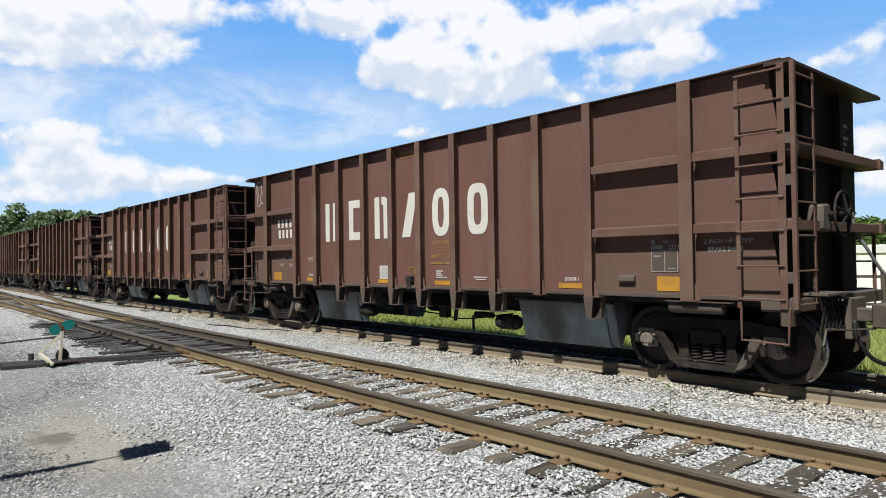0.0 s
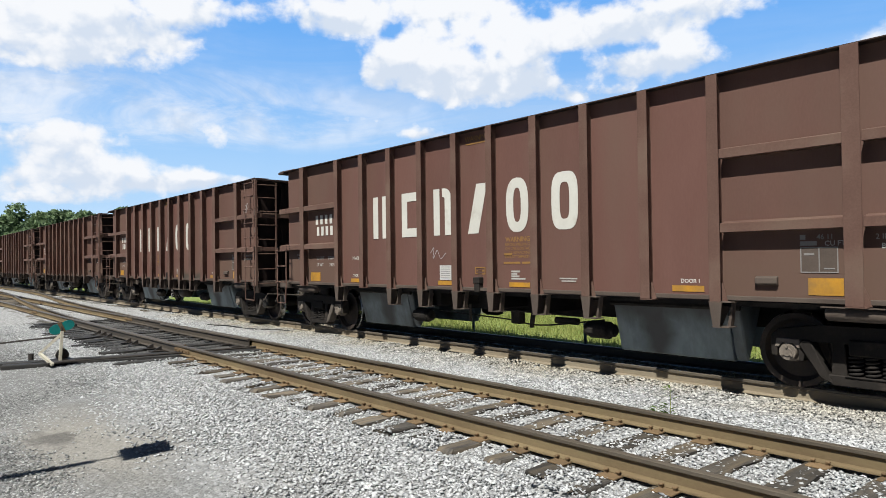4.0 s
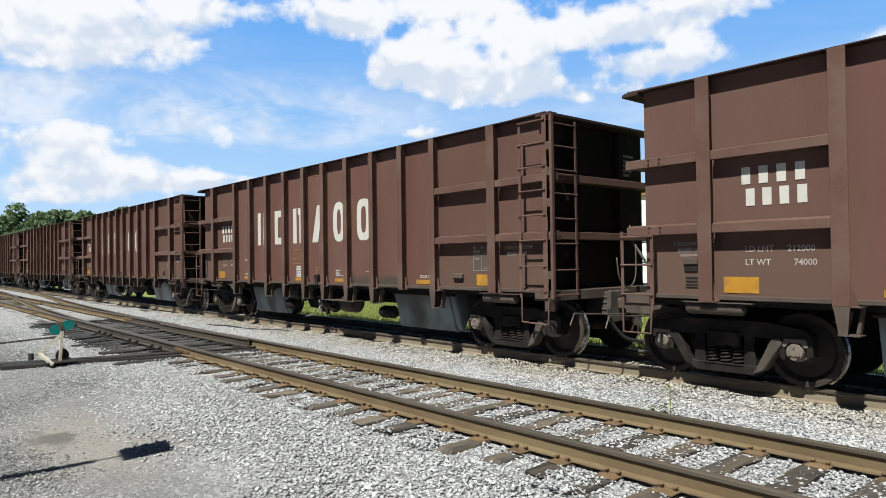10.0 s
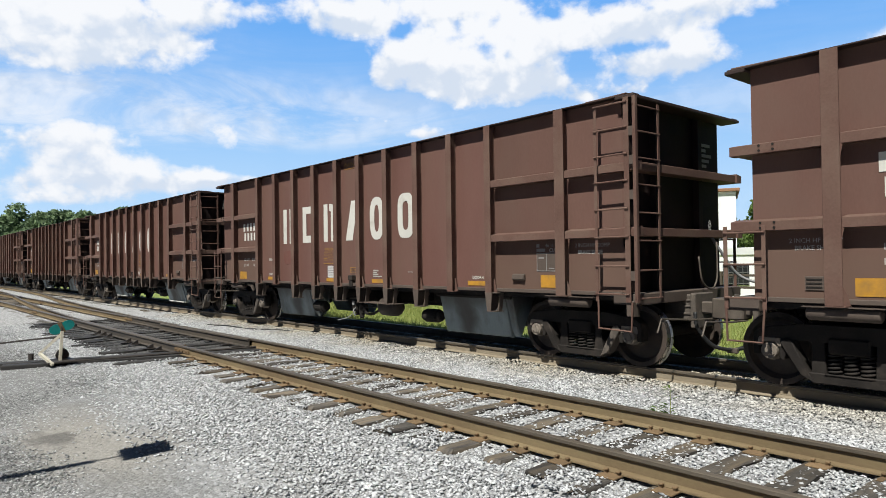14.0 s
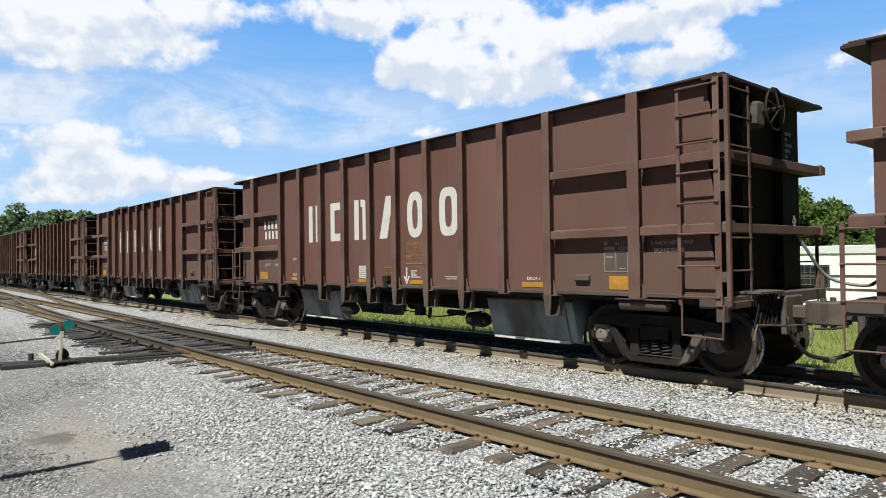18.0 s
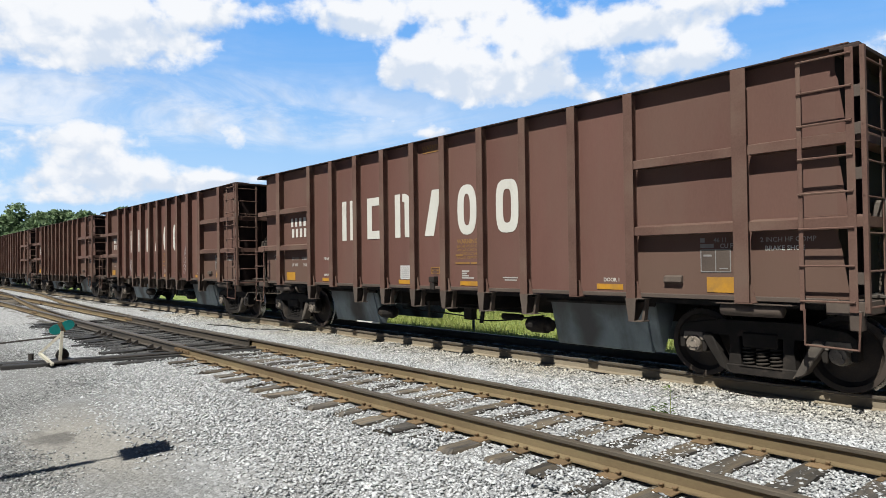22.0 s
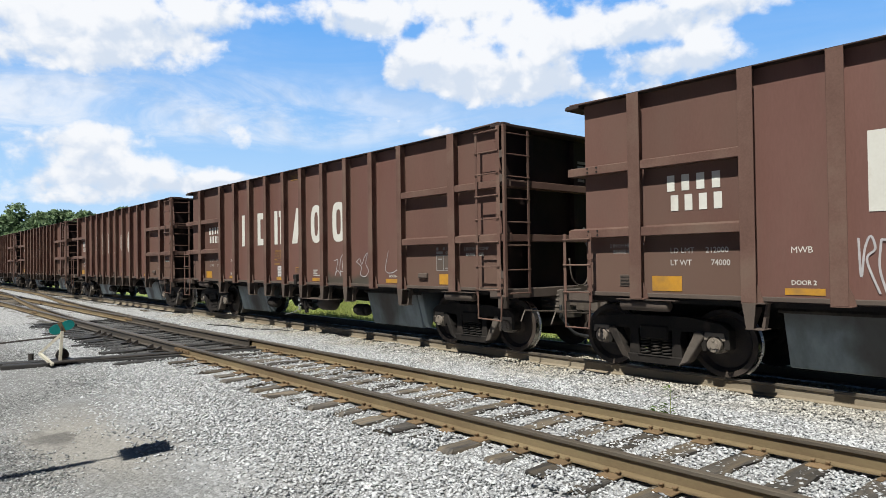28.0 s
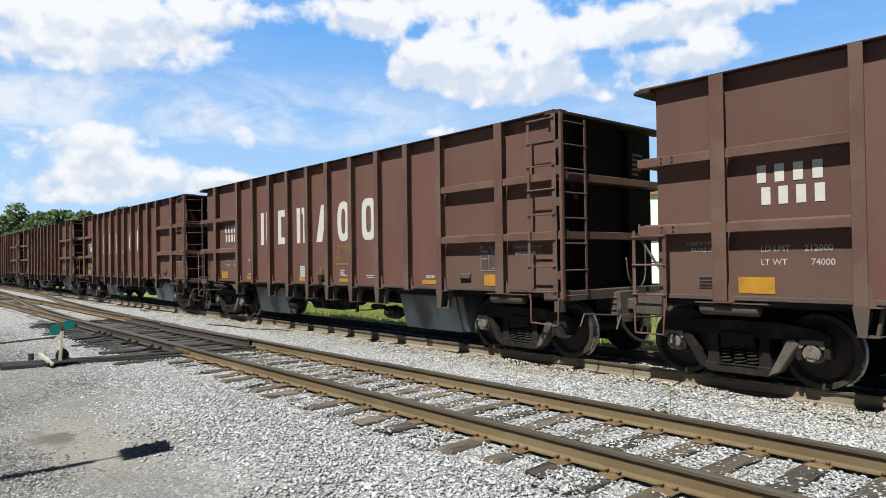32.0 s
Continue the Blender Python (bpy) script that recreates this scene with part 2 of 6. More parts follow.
M_RAILTOP = surf("worn_rail_head", (0.115, 0.092, 0.070), (0.21, 0.175, 0.135), 0.5, metal=0.3, scale=2.0, fine=50, bump=0.05, stretch=(0.15, 1, 1))
M_RAIL = surf("tan_rusted_rail", (0.160, 0.115, 0.058), (0.275, 0.205, 0.110), 0.85, scale=1.6, fine=50, bump=0.12, dirt=(0.15, 0.095, 0.05), dirt_scale=1.5, dirt_cut=0.58, stretch=(0.4, 1, 1))
M_DUSTRAIL = surf("dust_covered_rail", (0.25, 0.20, 0.135), (0.36, 0.30, 0.215), 0.9, scale=1.6, fine=50, bump=0.12, dirt=(0.20, 0.145, 0.09), dirt_scale=1.5, dirt_cut=0.6, stretch=(0.4, 1, 1))
M_OILRAIL = surf("oily_dark_rail", (0.045, 0.038, 0.032), (0.12, 0.095, 0.07), 0.6, scale=1.6, fine=50, bump=0.12, stretch=(0.4, 1, 1))
M_TIE = surf("weathered_tie_wood", (0.036, 0.031, 0.028), (0.165, 0.146, 0.124), 0.9, scale=2.6, fine=14, bump=1.0, dirt=(0.25, 0.19, 0.12), dirt_scale=1.1, dirt_cut=0.60,
             vary=0.45, stretch=(7, 0.8, 2))
M_OILTIE = surf("oil_soaked_tie_wood", (0.020, 0.019, 0.019), (0.065, 0.060, 0.055), 0.8, scale=2.4, fine=22, bump=0.6, vary=0.3, stretch=(6, 0.7, 2))
M_PLATE = surf("rust_tie_plate", (0.15, 0.095, 0.05), (0.27, 0.175, 0.09), 0.85, scale=5, fine=60, bump=0.15, vary=0.2)
M_DARKIRON = surf("dark_iron", (0.035, 0.030, 0.027), (0.085, 0.070, 0.058), 0.65, metal=0.3, scale=5, fine=60, bump=0.15)


def ground_material():
    """Ballast about the tracks, fine grey gravel and bare dirt on the camera's side, grass behind the train."""
    m = bpy.data.materials.new("yard_ground")
    m.use_nodes = True
    nt = m.node_tree
    N, L = nt.nodes, nt.links
    b = N["Principled BSDF"]
    geo = N.new("ShaderNodeTexCoord")
    pos = geo.outputs["Object"]
    sep = N.new("ShaderNodeSeparateXYZ")
    L.new(pos, sep.inputs[0])

    def nz(s, detail=4.0):
        n = N.new("ShaderNodeTexNoise")
        n.inputs["Scale"].default_value = s
        n.inputs["Detail"].default_value = detail
        L.new(pos, n.inputs["Vector"])
        return n.outputs["Fac"]

    def ramp(v, a, c, lo=0.0, hi=1.0):
        r = N.new("ShaderNodeMapRange")
        r.inputs["From Min"].default_value = a
        r.inputs["From Max"].default_value = c
        r.inputs["To Min"].default_value = lo
        r.inputs["To Max"].default_value = hi
        L.new(v, r.inputs["Value"])
        return r.outputs[0]

    def math_(op, a, c):
        n = N.new("ShaderNodeMath")
        n.operation = op
        for i, v in enumerate((a, c)):
            if isinstance(v, (int, float)):
                n.inputs[i].default_value = v
            else:
                L.new(v, n.inputs[i])
        return n.outputs[0]

    def mixc(f, a, c):
        n = N.new("ShaderNodeMix")
        n.data_type = "RGBA"
        L.new(f, n.inputs["Factor"])
        for k, v in (("A", a), ("B", c)):
            if isinstance(v, tuple):
                n.inputs[k].default_value = (*v, 1)
            else:
                L.new(v, n.inputs[k])
        return n.outputs["Result"]
    vor = N.new("ShaderNodeTexVoronoi")
    vor.inputs["Scale"].default_value = 17.0
    L.new(pos, vor.inputs["Vector"])
    vor2 = N.new("ShaderNodeTexVoronoi")
    vor2.inputs["Scale"].default_value = 48.0
    L.new(pos, vor2.inputs["Vector"])
    tone = N.new("ShaderNodeSeparateColor")
    L.new(vor.outputs["Color"], tone.inputs[0])
    tone2 = N.new("ShaderNodeSeparateColor")
    L.new(vor2.outputs["Color"], tone2.inputs[0])
    stones = mixc(ramp(tone.outputs[0], 0, 1), (0.24, 0.236, 0.23), (0.47, 0.465, 0.46))
    stones = mixc(ramp(vor.outputs["Distance"], 0.4, 0.8, 0, 0.5), stones, (0.13, 0.125, 0.12))
    fine = mixc(ramp(tone2.outputs[0], 0, 1), (0.122, 0.120, 0.117), (0.31, 0.306, 0.30))
    fine = mixc(ramp(nz(2.2, 8.0), 0.42, 0.66, 0.0, 0.75), fine, (0.165, 0.16, 0.152))
    fine = mixc(ramp(nz(9.0, 3.0), 0.5, 0.68, 0.0, 0.5), fine, (0.13, 0.127, 0.121))
    fine = mixc(ramp(nz(13.0, 2.0), 0.60, 0.70, 0.0, 0.8), fine, (0.36, 0.355, 0.345))
    bare = mixc(ramp(nz(30.0), 0.3, 0.7), (0.235, 0.217, 0.190), (0.33, 0.307, 0.272))
    # bare dirt in patches on the camera's side
    wob = nz(0.55, 6.0)
    px = math_("ADD", math_("POWER", math_("MULTIPLY", math_("ADD", sep.outputs[0], 7.9), 0.50), 2.0),
               math_("POWER", math_("MULTIPLY", math_("ADD", sep.outputs[1], -1.75), 1.25), 2.0))
    patch = ramp(math_("ADD", math_("SQRT", px, 0.0), math_("MULTIPLY", wob, 1.4)), 1.25, 1.9, 1.0, 0.0)
    fine = mixc(math_("MULTIPLY", patch, 0.85), fine, bare)
    # one damp hollow in the dirt
    dx = math_("POWER", math_("MULTIPLY", math_("ADD", sep.outputs[0], 8.35), 1.5), 2.0)
    dy = math_("POWER", math_("MULTIPLY", math_("ADD", sep.outputs[1], -1.55), 2.9), 2.0)
    damp = ramp(math_("ADD", math_("SQRT", math_("ADD", dx, dy), 0.0), math_("MULTIPLY", nz(3.2, 8.0), 1.7)), 1.25, 1.6, 1.0, 0.0)
    fine = mixc(math_("MULTIPLY", damp, 0.75), fine, (0.10, 0.092, 0.084))
    edge = math_("ADD", sep.outputs[1], math_("MULTIPLY", math_("ADD", wob, -0.5), 1.6))
    bank = math_("ADD", edge, ramp(sep.outputs[0], -13.0, -5.0, -0.6, 0.0))
    col = mixc(ramp(bank, 1.9, 2.8), fine, stones)
    # oil between the rails at the points
    oil = math_("MULTIPLY", math_("MULTIPLY", ramp(sep.outputs[0], -26.0, -22.5), ramp(sep.outputs[0], -14.0, -12.8, 1.0, 0.0)),
                math_("MULTIPLY", ramp(edge, 3.7, 4.2), ramp(edge, 6.6, 7.1, 1.0, 0.0)))
    col = mixc(math_("MULTIPLY", oil, 0.8), col, (0.05, 0.046, 0.043))
    grass = mixc(ramp(nz(1.5), 0.3, 0.7), (0.17, 0.21, 0.045), (0.28, 0.30, 0.09))
    grass = mixc(ramp(nz(25.0), 0.35, 0.75), grass, (0.15, 0.21, 0.05))
    col = mixc(ramp(edge, 11.3, 11.9), col, grass)
    L.new(col, b.inputs["Base Color"])
    b.inputs["Roughness"].default_value = 0.92
    b.inputs["Specular IOR Level"].default_value = 0.2
    bp = N.new("ShaderNodeBump")
    bp.inputs["Strength"].default_value = 0.7
    bp.inputs["Distance"].default_value = 0.03
    h = math_("ADD", math_("MULTIPLY", vor.outputs["Distance"], -0.7), math_("MULTIPLY", vor2.outputs["Distance"], -0.35))
    L.new(h, bp.inputs["Height"])
    L.new(bp.outputs[0], b.inputs["Normal"])
    return m


M_GROUND = ground_material()


def island_material(name, c1, c2, rough=0.85, trans=0.0):
    """Many loose pieces in one mesh, each with a tone of its own."""
    m = bpy.data.materials.new(name)
    m.use_nodes = True
    N, L = m.node_tree.nodes, m.node_tree.links
    b = N["Principled BSDF"]
    g = N.new("ShaderNodeNewGeometry")
    mx = N.new("ShaderNodeMix")
    mx.data_type = "RGBA"
    L.new(g.outputs["Random Per Island"], mx.inputs["Factor"])
    mx.inputs["A"].default_value = (*c1, 1)
    mx.inputs["B"].default_value = (*c2, 1)
    L.new(mx.outputs["Result"], b.inputs["Base Color"])
    b.inputs["Roughness"].default_value = rough
    b.inputs["Specular IOR Level"].default_value = 0.25
    if trans:
        t = N.new("ShaderNodeBsdfTranslucent")
        L.new(mx.outputs["Result"], t.inputs["Color"])
        ms = N.new("ShaderNodeMixShader")
        ms.inputs[0].default_value = trans
        L.new(b.outputs[0], ms.inputs[1])
        L.new(t.outputs[0], ms.inputs[2])
        L.new(ms.outputs[0], N["Material Output"].inputs["Surface"])
    return m


M_STONE = island_material("crushed_limestone", (0.245, 0.246, 0.248), (0.60, 0.60, 0.60))
M_GRAVEL = island_material("small_grey_gravel", (0.10, 0.099, 0.097), (0.49, 0.485, 0.475))
M_OILSTONE = island_material("oil_stained_stone", (0.022, 0.021, 0.020), (0.15, 0.145, 0.14), 0.7)
M_GRASS = island_material("grass_blades", (0.17, 0.21, 0.045), (0.38, 0.38, 0.13), 0.7, 0.35)
M_LEAF = island_material("tree_leaves", (0.045, 0.09, 0.015), (0.15, 0.215, 0.05), 0.6, 0.3)
M_FARLEAF = island_material("far_leaves", (0.11, 0.17, 0.085), (0.25, 0.33, 0.18), 0.7, 0.3)
M_BARK = surf("bark", (0.07, 0.055, 0.042), (0.14, 0.11, 0.085), 0.9, scale=4, fine=30, bump=0.5, stretch=(1, 1, 0.3))


def greased_material():
    """The cars' brown paint with a dark grey-green run of grease along its lower edge."""
    m = M_PANEL.copy()
    m.name = "greased_car_paint"
    N, L = m.node_tree.nodes, m.node_tree.links
    b = N["Principled BSDF"]
    old = b.inputs["Base Color"].links[0].from_socket
    tc = N.new("ShaderNodeTexCoord")
    sep = N.new("ShaderNodeSeparateXYZ")
    L.new(tc.outputs["Object"], sep.inputs[0])
    n = N.new("ShaderNodeTexNoise")
    n.inputs["Scale"].default_value = 1.3
    n.inputs["Detail"].default_value = 4.0
    L.new(tc.outputs["Object"], n.inputs["Vector"])
    h = N.new("ShaderNodeMath")
    h.operation = "MULTIPLY_ADD"
    L.new(n.outputs["Fac"], h.inputs[0])
    h.inputs[1].default_value = -0.55
    L.new(sep.outputs[2], h.inputs[2])
    r = N.new("ShaderNodeMapRange")
    r.interpolation_type = "SMOOTHSTEP"
    for key, q in (("From Min", 0.92), ("From Max", 1.10), ("To Min", 0.85), ("To Max", 0.0)):
        r.inputs[key].default_value = q
    L.new(h.outputs[0], r.inputs["Value"])
    mx = N.new("ShaderNodeMix")
    mx.data_type = "RGBA"
    L.new(r.outputs[0], mx.inputs["Factor"])
    L.new(old, mx.inputs["A"])
    mx.inputs["B"].default_value = (0.060, 0.058, 0.046, 1)
    L.new(mx.outputs["Result"], b.inputs["Base Color"])
    return m


M_GREASED = greased_material()


def dust_stones():
    """Tan dust that has settled on the stones beside the train's track."""
    N, L = M_STONE.node_tree.nodes, M_STONE.node_tree.links
    b = N["Principled BSDF"]
    old = b.inputs["Base Color"].links[0].from_socket
    tc = N.new("ShaderNodeTexCoord")
    sep = N.new("ShaderNodeSeparateXYZ")
    L.new(tc.outputs["Object"], sep.inputs[0])
    n = N.new("ShaderNodeTexNoise")
    n.inputs["Scale"].default_value = 0.9
    n.inputs["Detail"].default_value = 6.0
    L.new(tc.outputs["Object"], n.inputs["Vector"])
    h = N.new("ShaderNodeMath")
    h.operation = "MULTIPLY_ADD"
    L.new(n.outputs["Fac"], h.inputs[0])
    h.inputs[1].default_value = 2.2
    L.new(sep.outputs[1], h.inputs[2])
    r = N.new("ShaderNodeMapRange")
    for key, q in (("From Min", 8.7), ("From Max", 10.1), ("To Min", 0.0), ("To Max", 0.85)):
        r.inputs[key].default_value = q
    L.new(h.outputs[0], r.inputs["Value"])
    mx = N.new("ShaderNodeMix")
    mx.data_type = "RGBA"
    mx.blend_type = "MULTIPLY"
    L.new(r.outputs[0], mx.inputs["Factor"])
    L.new(old, mx.inputs["A"])
    mx.inputs["B"].default_value = (0.86, 0.74, 0.53, 1)
    L.new(mx.outputs["Result"], b.inputs["Base Color"])


dust_stones()


def mottle(m, lo, hi):
    """Stones lie in lighter and darker clusters, a hand wide."""
    N, L = m.node_tree.nodes, m.node_tree.links
    b = N["Principled BSDF"]
    old = b.inputs["Base Color"].links[0].from_socket
    tc = N.new("ShaderNodeTexCoord")
    n = N.new("ShaderNodeTexNoise")
    n.inputs["Scale"].default_value = 9.0
    n.inputs["Detail"].default_value = 3.0
    L.new(tc.outputs["Object"], n.inputs["Vector"])
    r = N.new("ShaderNodeMapRange")
    for key, q in (("From Min", 0.36), ("From Max", 0.64), ("To Min", lo), ("To Max", hi)):
        r.inputs[key].default_value = q
    L.new(n.outputs["Fac"], r.inputs["Value"])
    hv = N.new("ShaderNodeHueSaturation")
    L.new(r.outputs[0], hv.inputs["Value"])
    L.new(old, hv.inputs["Color"])
    L.new(hv.outputs[0], b.inputs["Base Color"])


mottle(M_STONE, 0.84, 1.13)
mottle(M_GRAVEL, 0.86, 1.14)


def lower_dust(m):
    """Grey-brown dust caked on the end sheets below their lower beam."""
    N, L = m.node_tree.nodes, m.node_tree.links
    b = N["Principled BSDF"]
    old = b.inputs["Base Color"].links[0].from_socket
    tc = N.new("ShaderNodeTexCoord")
    sep = N.new("ShaderNodeSeparateXYZ")
    L.new(tc.outputs["Object"], sep.inputs[0])
    n = N.new("ShaderNodeTexNoise")
    n.inputs["Scale"].default_value = 3.0
    n.inputs["Detail"].default_value = 5.0
    L.new(tc.outputs["Object"], n.inputs["Vector"])
    h = N.new("ShaderNodeMath")
    h.operation = "MULTIPLY_ADD"
    L.new(n.outputs["Fac"], h.inputs[0])
    h.inputs[1].default_value = 0.5
    L.new(sep.outputs[2], h.inputs[2])
    r = N.new("ShaderNodeMapRange")
    for key, q in (("From Min", 1.75), ("From Max", 2.25), ("To Min", 0.65), ("To Max", 0.0)):
        r.inputs[key].default_value = q
    L.new(h.outputs[0], r.inputs["Value"])
    mx = N.new("ShaderNodeMix")
    mx.data_type = "RGBA"
    L.new(r.outputs[0], mx.inputs["Factor"])
    L.new(old, mx.inputs["A"])
    mx.inputs["B"].default_value = (0.124, 0.080, 0.060, 1)
    L.new(mx.outputs["Result"], b.inputs["Base Color"])


lower_dust(M_DUSTY)


# ---- the ground: one sheet out to the horizon ----
def ground_z(x, y):
    if y < 2.0:
        z = -0.255
    elif y < 3.0:
        z = -0.255 + 0.02 * (y - 2.0)
    elif y < 4.2:
        z = -0.235 - 0.004 * min(1.0, (y - 3.0) / 0.6)
    elif y < 4.6:
        z = -0.239 + 0.025 * (y - 4.2) / 0.4
    elif y < 10.9:
        z = -0.214
    elif y < 12.0:
        z = -0.214 - 0.236 * (y - 10.9) / 1.1
    elif y < 40.0:
        z = -0.45 - 0.95 * (y - 12.0) / 28.0
    else:
        z = -1.4
    return z


def build_ground():
    xs = sorted({*np.arange(-70, 12.01, 1.0).tolist(), -3000, -1500, -800, -400, -250, -150, -100, 25, 60, 150, 400, 1500, 3000})
    ys = sorted({*np.arange(-4, 14.01, 0.35).tolist(), -3000, -800, -200, -60, -20, -8, 16, 20, 25, 30, 40, 60, 100, 200, 500, 1200, 3000})
    verts = []
    for y in ys:
        for x in xs:
            w = 0.022 * noise.noise(Vector((x * 0.6, y * 0.6, 3.0))) if -70 <= x <= 12 and -4 <= y <= 14 else 0.0
            verts.append((x, y, ground_z(x, y) + w))
    n = len(xs)
    faces = [(j * n + i, j * n + i + 1, (j + 1) * n + i + 1, (j + 1) * n + i) for j in range(len(ys) - 1) for i in range(n - 1)]
    g = new("ground", raw_mesh(verts, faces, M_GROUND))
    tagged(g, "grey gravel yard ground with bare dirt and grass beyond", "ground", kind="structure")


build_ground()


# ---- tracks ----
def rail_profile():
    h, b = HEAD / 2, 0.07
    return [(-b, -0.172), (b, -0.172), (b, -0.160), (0.012, -0.143), (0.009, -0.045), (h, -0.034), (h, -0.006), (h - 0.012, 0.0),
            (-h + 0.012, 0.0), (-h, -0.006), (-h, -0.034), (-0.009, -0.045), (-0.012, -0.143), (-b, -0.160)]


def rail_mesh(line, side=None):
    """A rail along a line of (x, y); the worn head has its own material."""
    prof = rail_profile()
    n = len(prof)
    verts, faces, mats = [], [], []
    for i, (x, y) in enumerate(line):
        xa, ya = line[max(i - 1, 0)]
        xb, yb = line[min(i + 1, len(line) - 1)]
        d = Vector((xb - xa, yb - ya)).normalized()
        for u, z in prof:
            verts.append((x - d.y * u, y + d.x * u, z))
    for i in range(len(line) - 1):
        for k in range(n):
            a, b = i * n + k, i * n + (k + 1) % n
            faces.append((a, b, b + n, a + n))
            mats.append(1 if 5 <= k <= 9 else 0)
    faces.append(tuple(range(n))[::-1])
    faces.append(tuple(range((len(line) - 1) * n, len(line) * n)))
    mats += [0, 0]
    me = bpy.data.meshes.new("rail")
    me.from_pydata(verts, [], faces)
    me.materials.append(side or M_RAIL)
    me.materials.append(M_RAILTOP)
    me.polygons.foreach_set("material_index", mats)
    return me


def turnout_off(x):
    """How far the diverging track has swung away at x."""
    d = POINTS_X - x
    if d <= 0:
        return 0.0
    if d < 29.5:
        return 1.47 * (d / 29.5) ** 2
    return 1.47 + 0.55 * (1 - math.exp(-(d - 29.5) * 0.0996 / 0.55))


def build_tie(length, width, material, seed):
    r = random.Random(seed)
    bm = box(-width / 2, width / 2, -length / 2, length / 2, -0.17, 0.0, bevel=0.012)
    bmesh.ops.subdivide_edges(bm, edges=[e for e in bm.edges if abs((e.verts[0].co - e.verts[1].co).y) > 0.5], cuts=9)
    for v in bm.verts:
        v.co.z += r.uniform(-0.012, 0.006)
        v.co.x += r.uniform(-0.02, 0.014)
        if abs(v.co.y) > length / 2 - 0.05:
            v.co.y += r.uniform(-0.06, 0.06)
    me = finish(bm)
    me.materials.append(material)
    return me


TIE_MESH = [build_tie(2.6, 0.225, M_TIE, s) for s in range(4)]
OIL_MESH = [build_tie(2.85 + 0.17 * s, 0.21, M_OILTIE, 10 + s) for s in range(5)]


def plate_mesh():
    bm = box(-0.09, 0.09, -0.19, 0.19, 0.0, 0.016, bevel=0.004)
    for sx in (-0.06, 0.06):
        for sy in (-0.085, 0.085):
            box(sx - 0.011, sx + 0.011, sy - 0.011, sy + 0.011, 0.01, 0.042, bm)
            box(sx - 0.018, sx + 0.018, sy - 0.022, sy + 0.018, 0.036, 0.052, bm, bevel=0.004)
    me = finish(bm)
    me.materials.append(M_PLATE)
    return me


PLATE = plate_mesh()
rnd = random.Random(5)


def straight(y, x0=-130.0, x1=14.0):
    return [(x0, y), (-60, y), (-30, y), (-12, y), (x1, y)]


def lay_ties(track, yc, x0, x1, step, skip=None, sunk=0.0, plates=True):
    x = x1
    i = 0
    while x > x0:
        if skip is None or not skip(x):
            mesh = TIE_MESH[rnd.randrange(4)]
            yj = yc + rnd.uniform(-0.07, 0.07)
            part("tie", mesh, M_TIE, track, at=pose(x + rnd.uniform(-0.03, 0.03), yj, TIE_TOP - sunk + rnd.uniform(-0.006, 0.006), 0, 0, rnd.uniform(-1.5, 1.5)))
            if x > -34 and plates:
                for s in (-1, 1):
                    part("tie_plate", PLATE, M_PLATE, track, at=pose(x, yc + s * RAIL_OFF, TIE_TOP, 0, 0, 0))
        x -= step * rnd.uniform(0.95, 1.05)
        i += 1


def joint_bars(track, x, y):
    bm = bmesh.new()
    for s in (-1, 1):
        prism([(x - 0.38, -0.135), (x + 0.38, -0.135), (x + 0.38, -0.055), (x - 0.38, -0.055)], "y", y + s * 0.014, y + s * 0.036, bm, bevel=0.004)
        for k in range(4):
            cx = x - 0.27 + 0.18 * k
            tube([(cx, y + s * 0.03, -0.095), (cx, y + s * 0.062, -0.095)], 0.02, 6, bm)
    part("joint_bar", bm, M_PLATE, track, "rusty bolted rail joint bars")


train_track = tagged(empty("track_1", pose(0, 0, 0)), "ballasted railway track with rusted rails under the train", "railway track", kind="structure")
for s in (-1, 1):
    part("rail", rail_mesh(straight(TRAIN_Y + s * RAIL_OFF), M_DUSTRAIL), M_DUSTRAIL, train_track)
lay_ties(train_track, TRAIN_Y, -66, 4, 0.52, None, 0.022, False)

yard_track = tagged(empty("track_2", pose(0, 0, 0)), "yard track with tan rusted rails and weathered wooden ties", "railway track", kind="structure")
for s in (-1, 1):
    y = YARD_Y + s * RAIL_OFF
    cut = -13.5 if s < 0 else -14.2
    part("rail", rail_mesh([(cut + 0.004, y), (14.0, y)]), M_RAIL, yard_track)
    part("rail", rail_mesh([(-22.4, y), (cut - 0.004, y)], M_OILRAIL), M_OILRAIL, yard_track, "dark oily rail at the switch points")
    part("rail", rail_mesh([(-130.0, y), (-60.0, y), (-22.41, y)]), M_RAIL, yard_track)


def in_turnout(x):
    return -36.0 < x < -13.2


lay_ties(yard_track, YARD_Y, -66, 4, 0.52, in_turnout)
for x, y in ((-14.2, YARD_Y + RAIL_OFF), (-13.5, YARD_Y - RAIL_OFF), (-22.4, YARD_Y + RAIL_OFF), (-28.5, YARD_Y - RAIL_OFF), (-36.0, YARD_Y + RAIL_OFF)):
    joint_bars(yard_track, x, y)

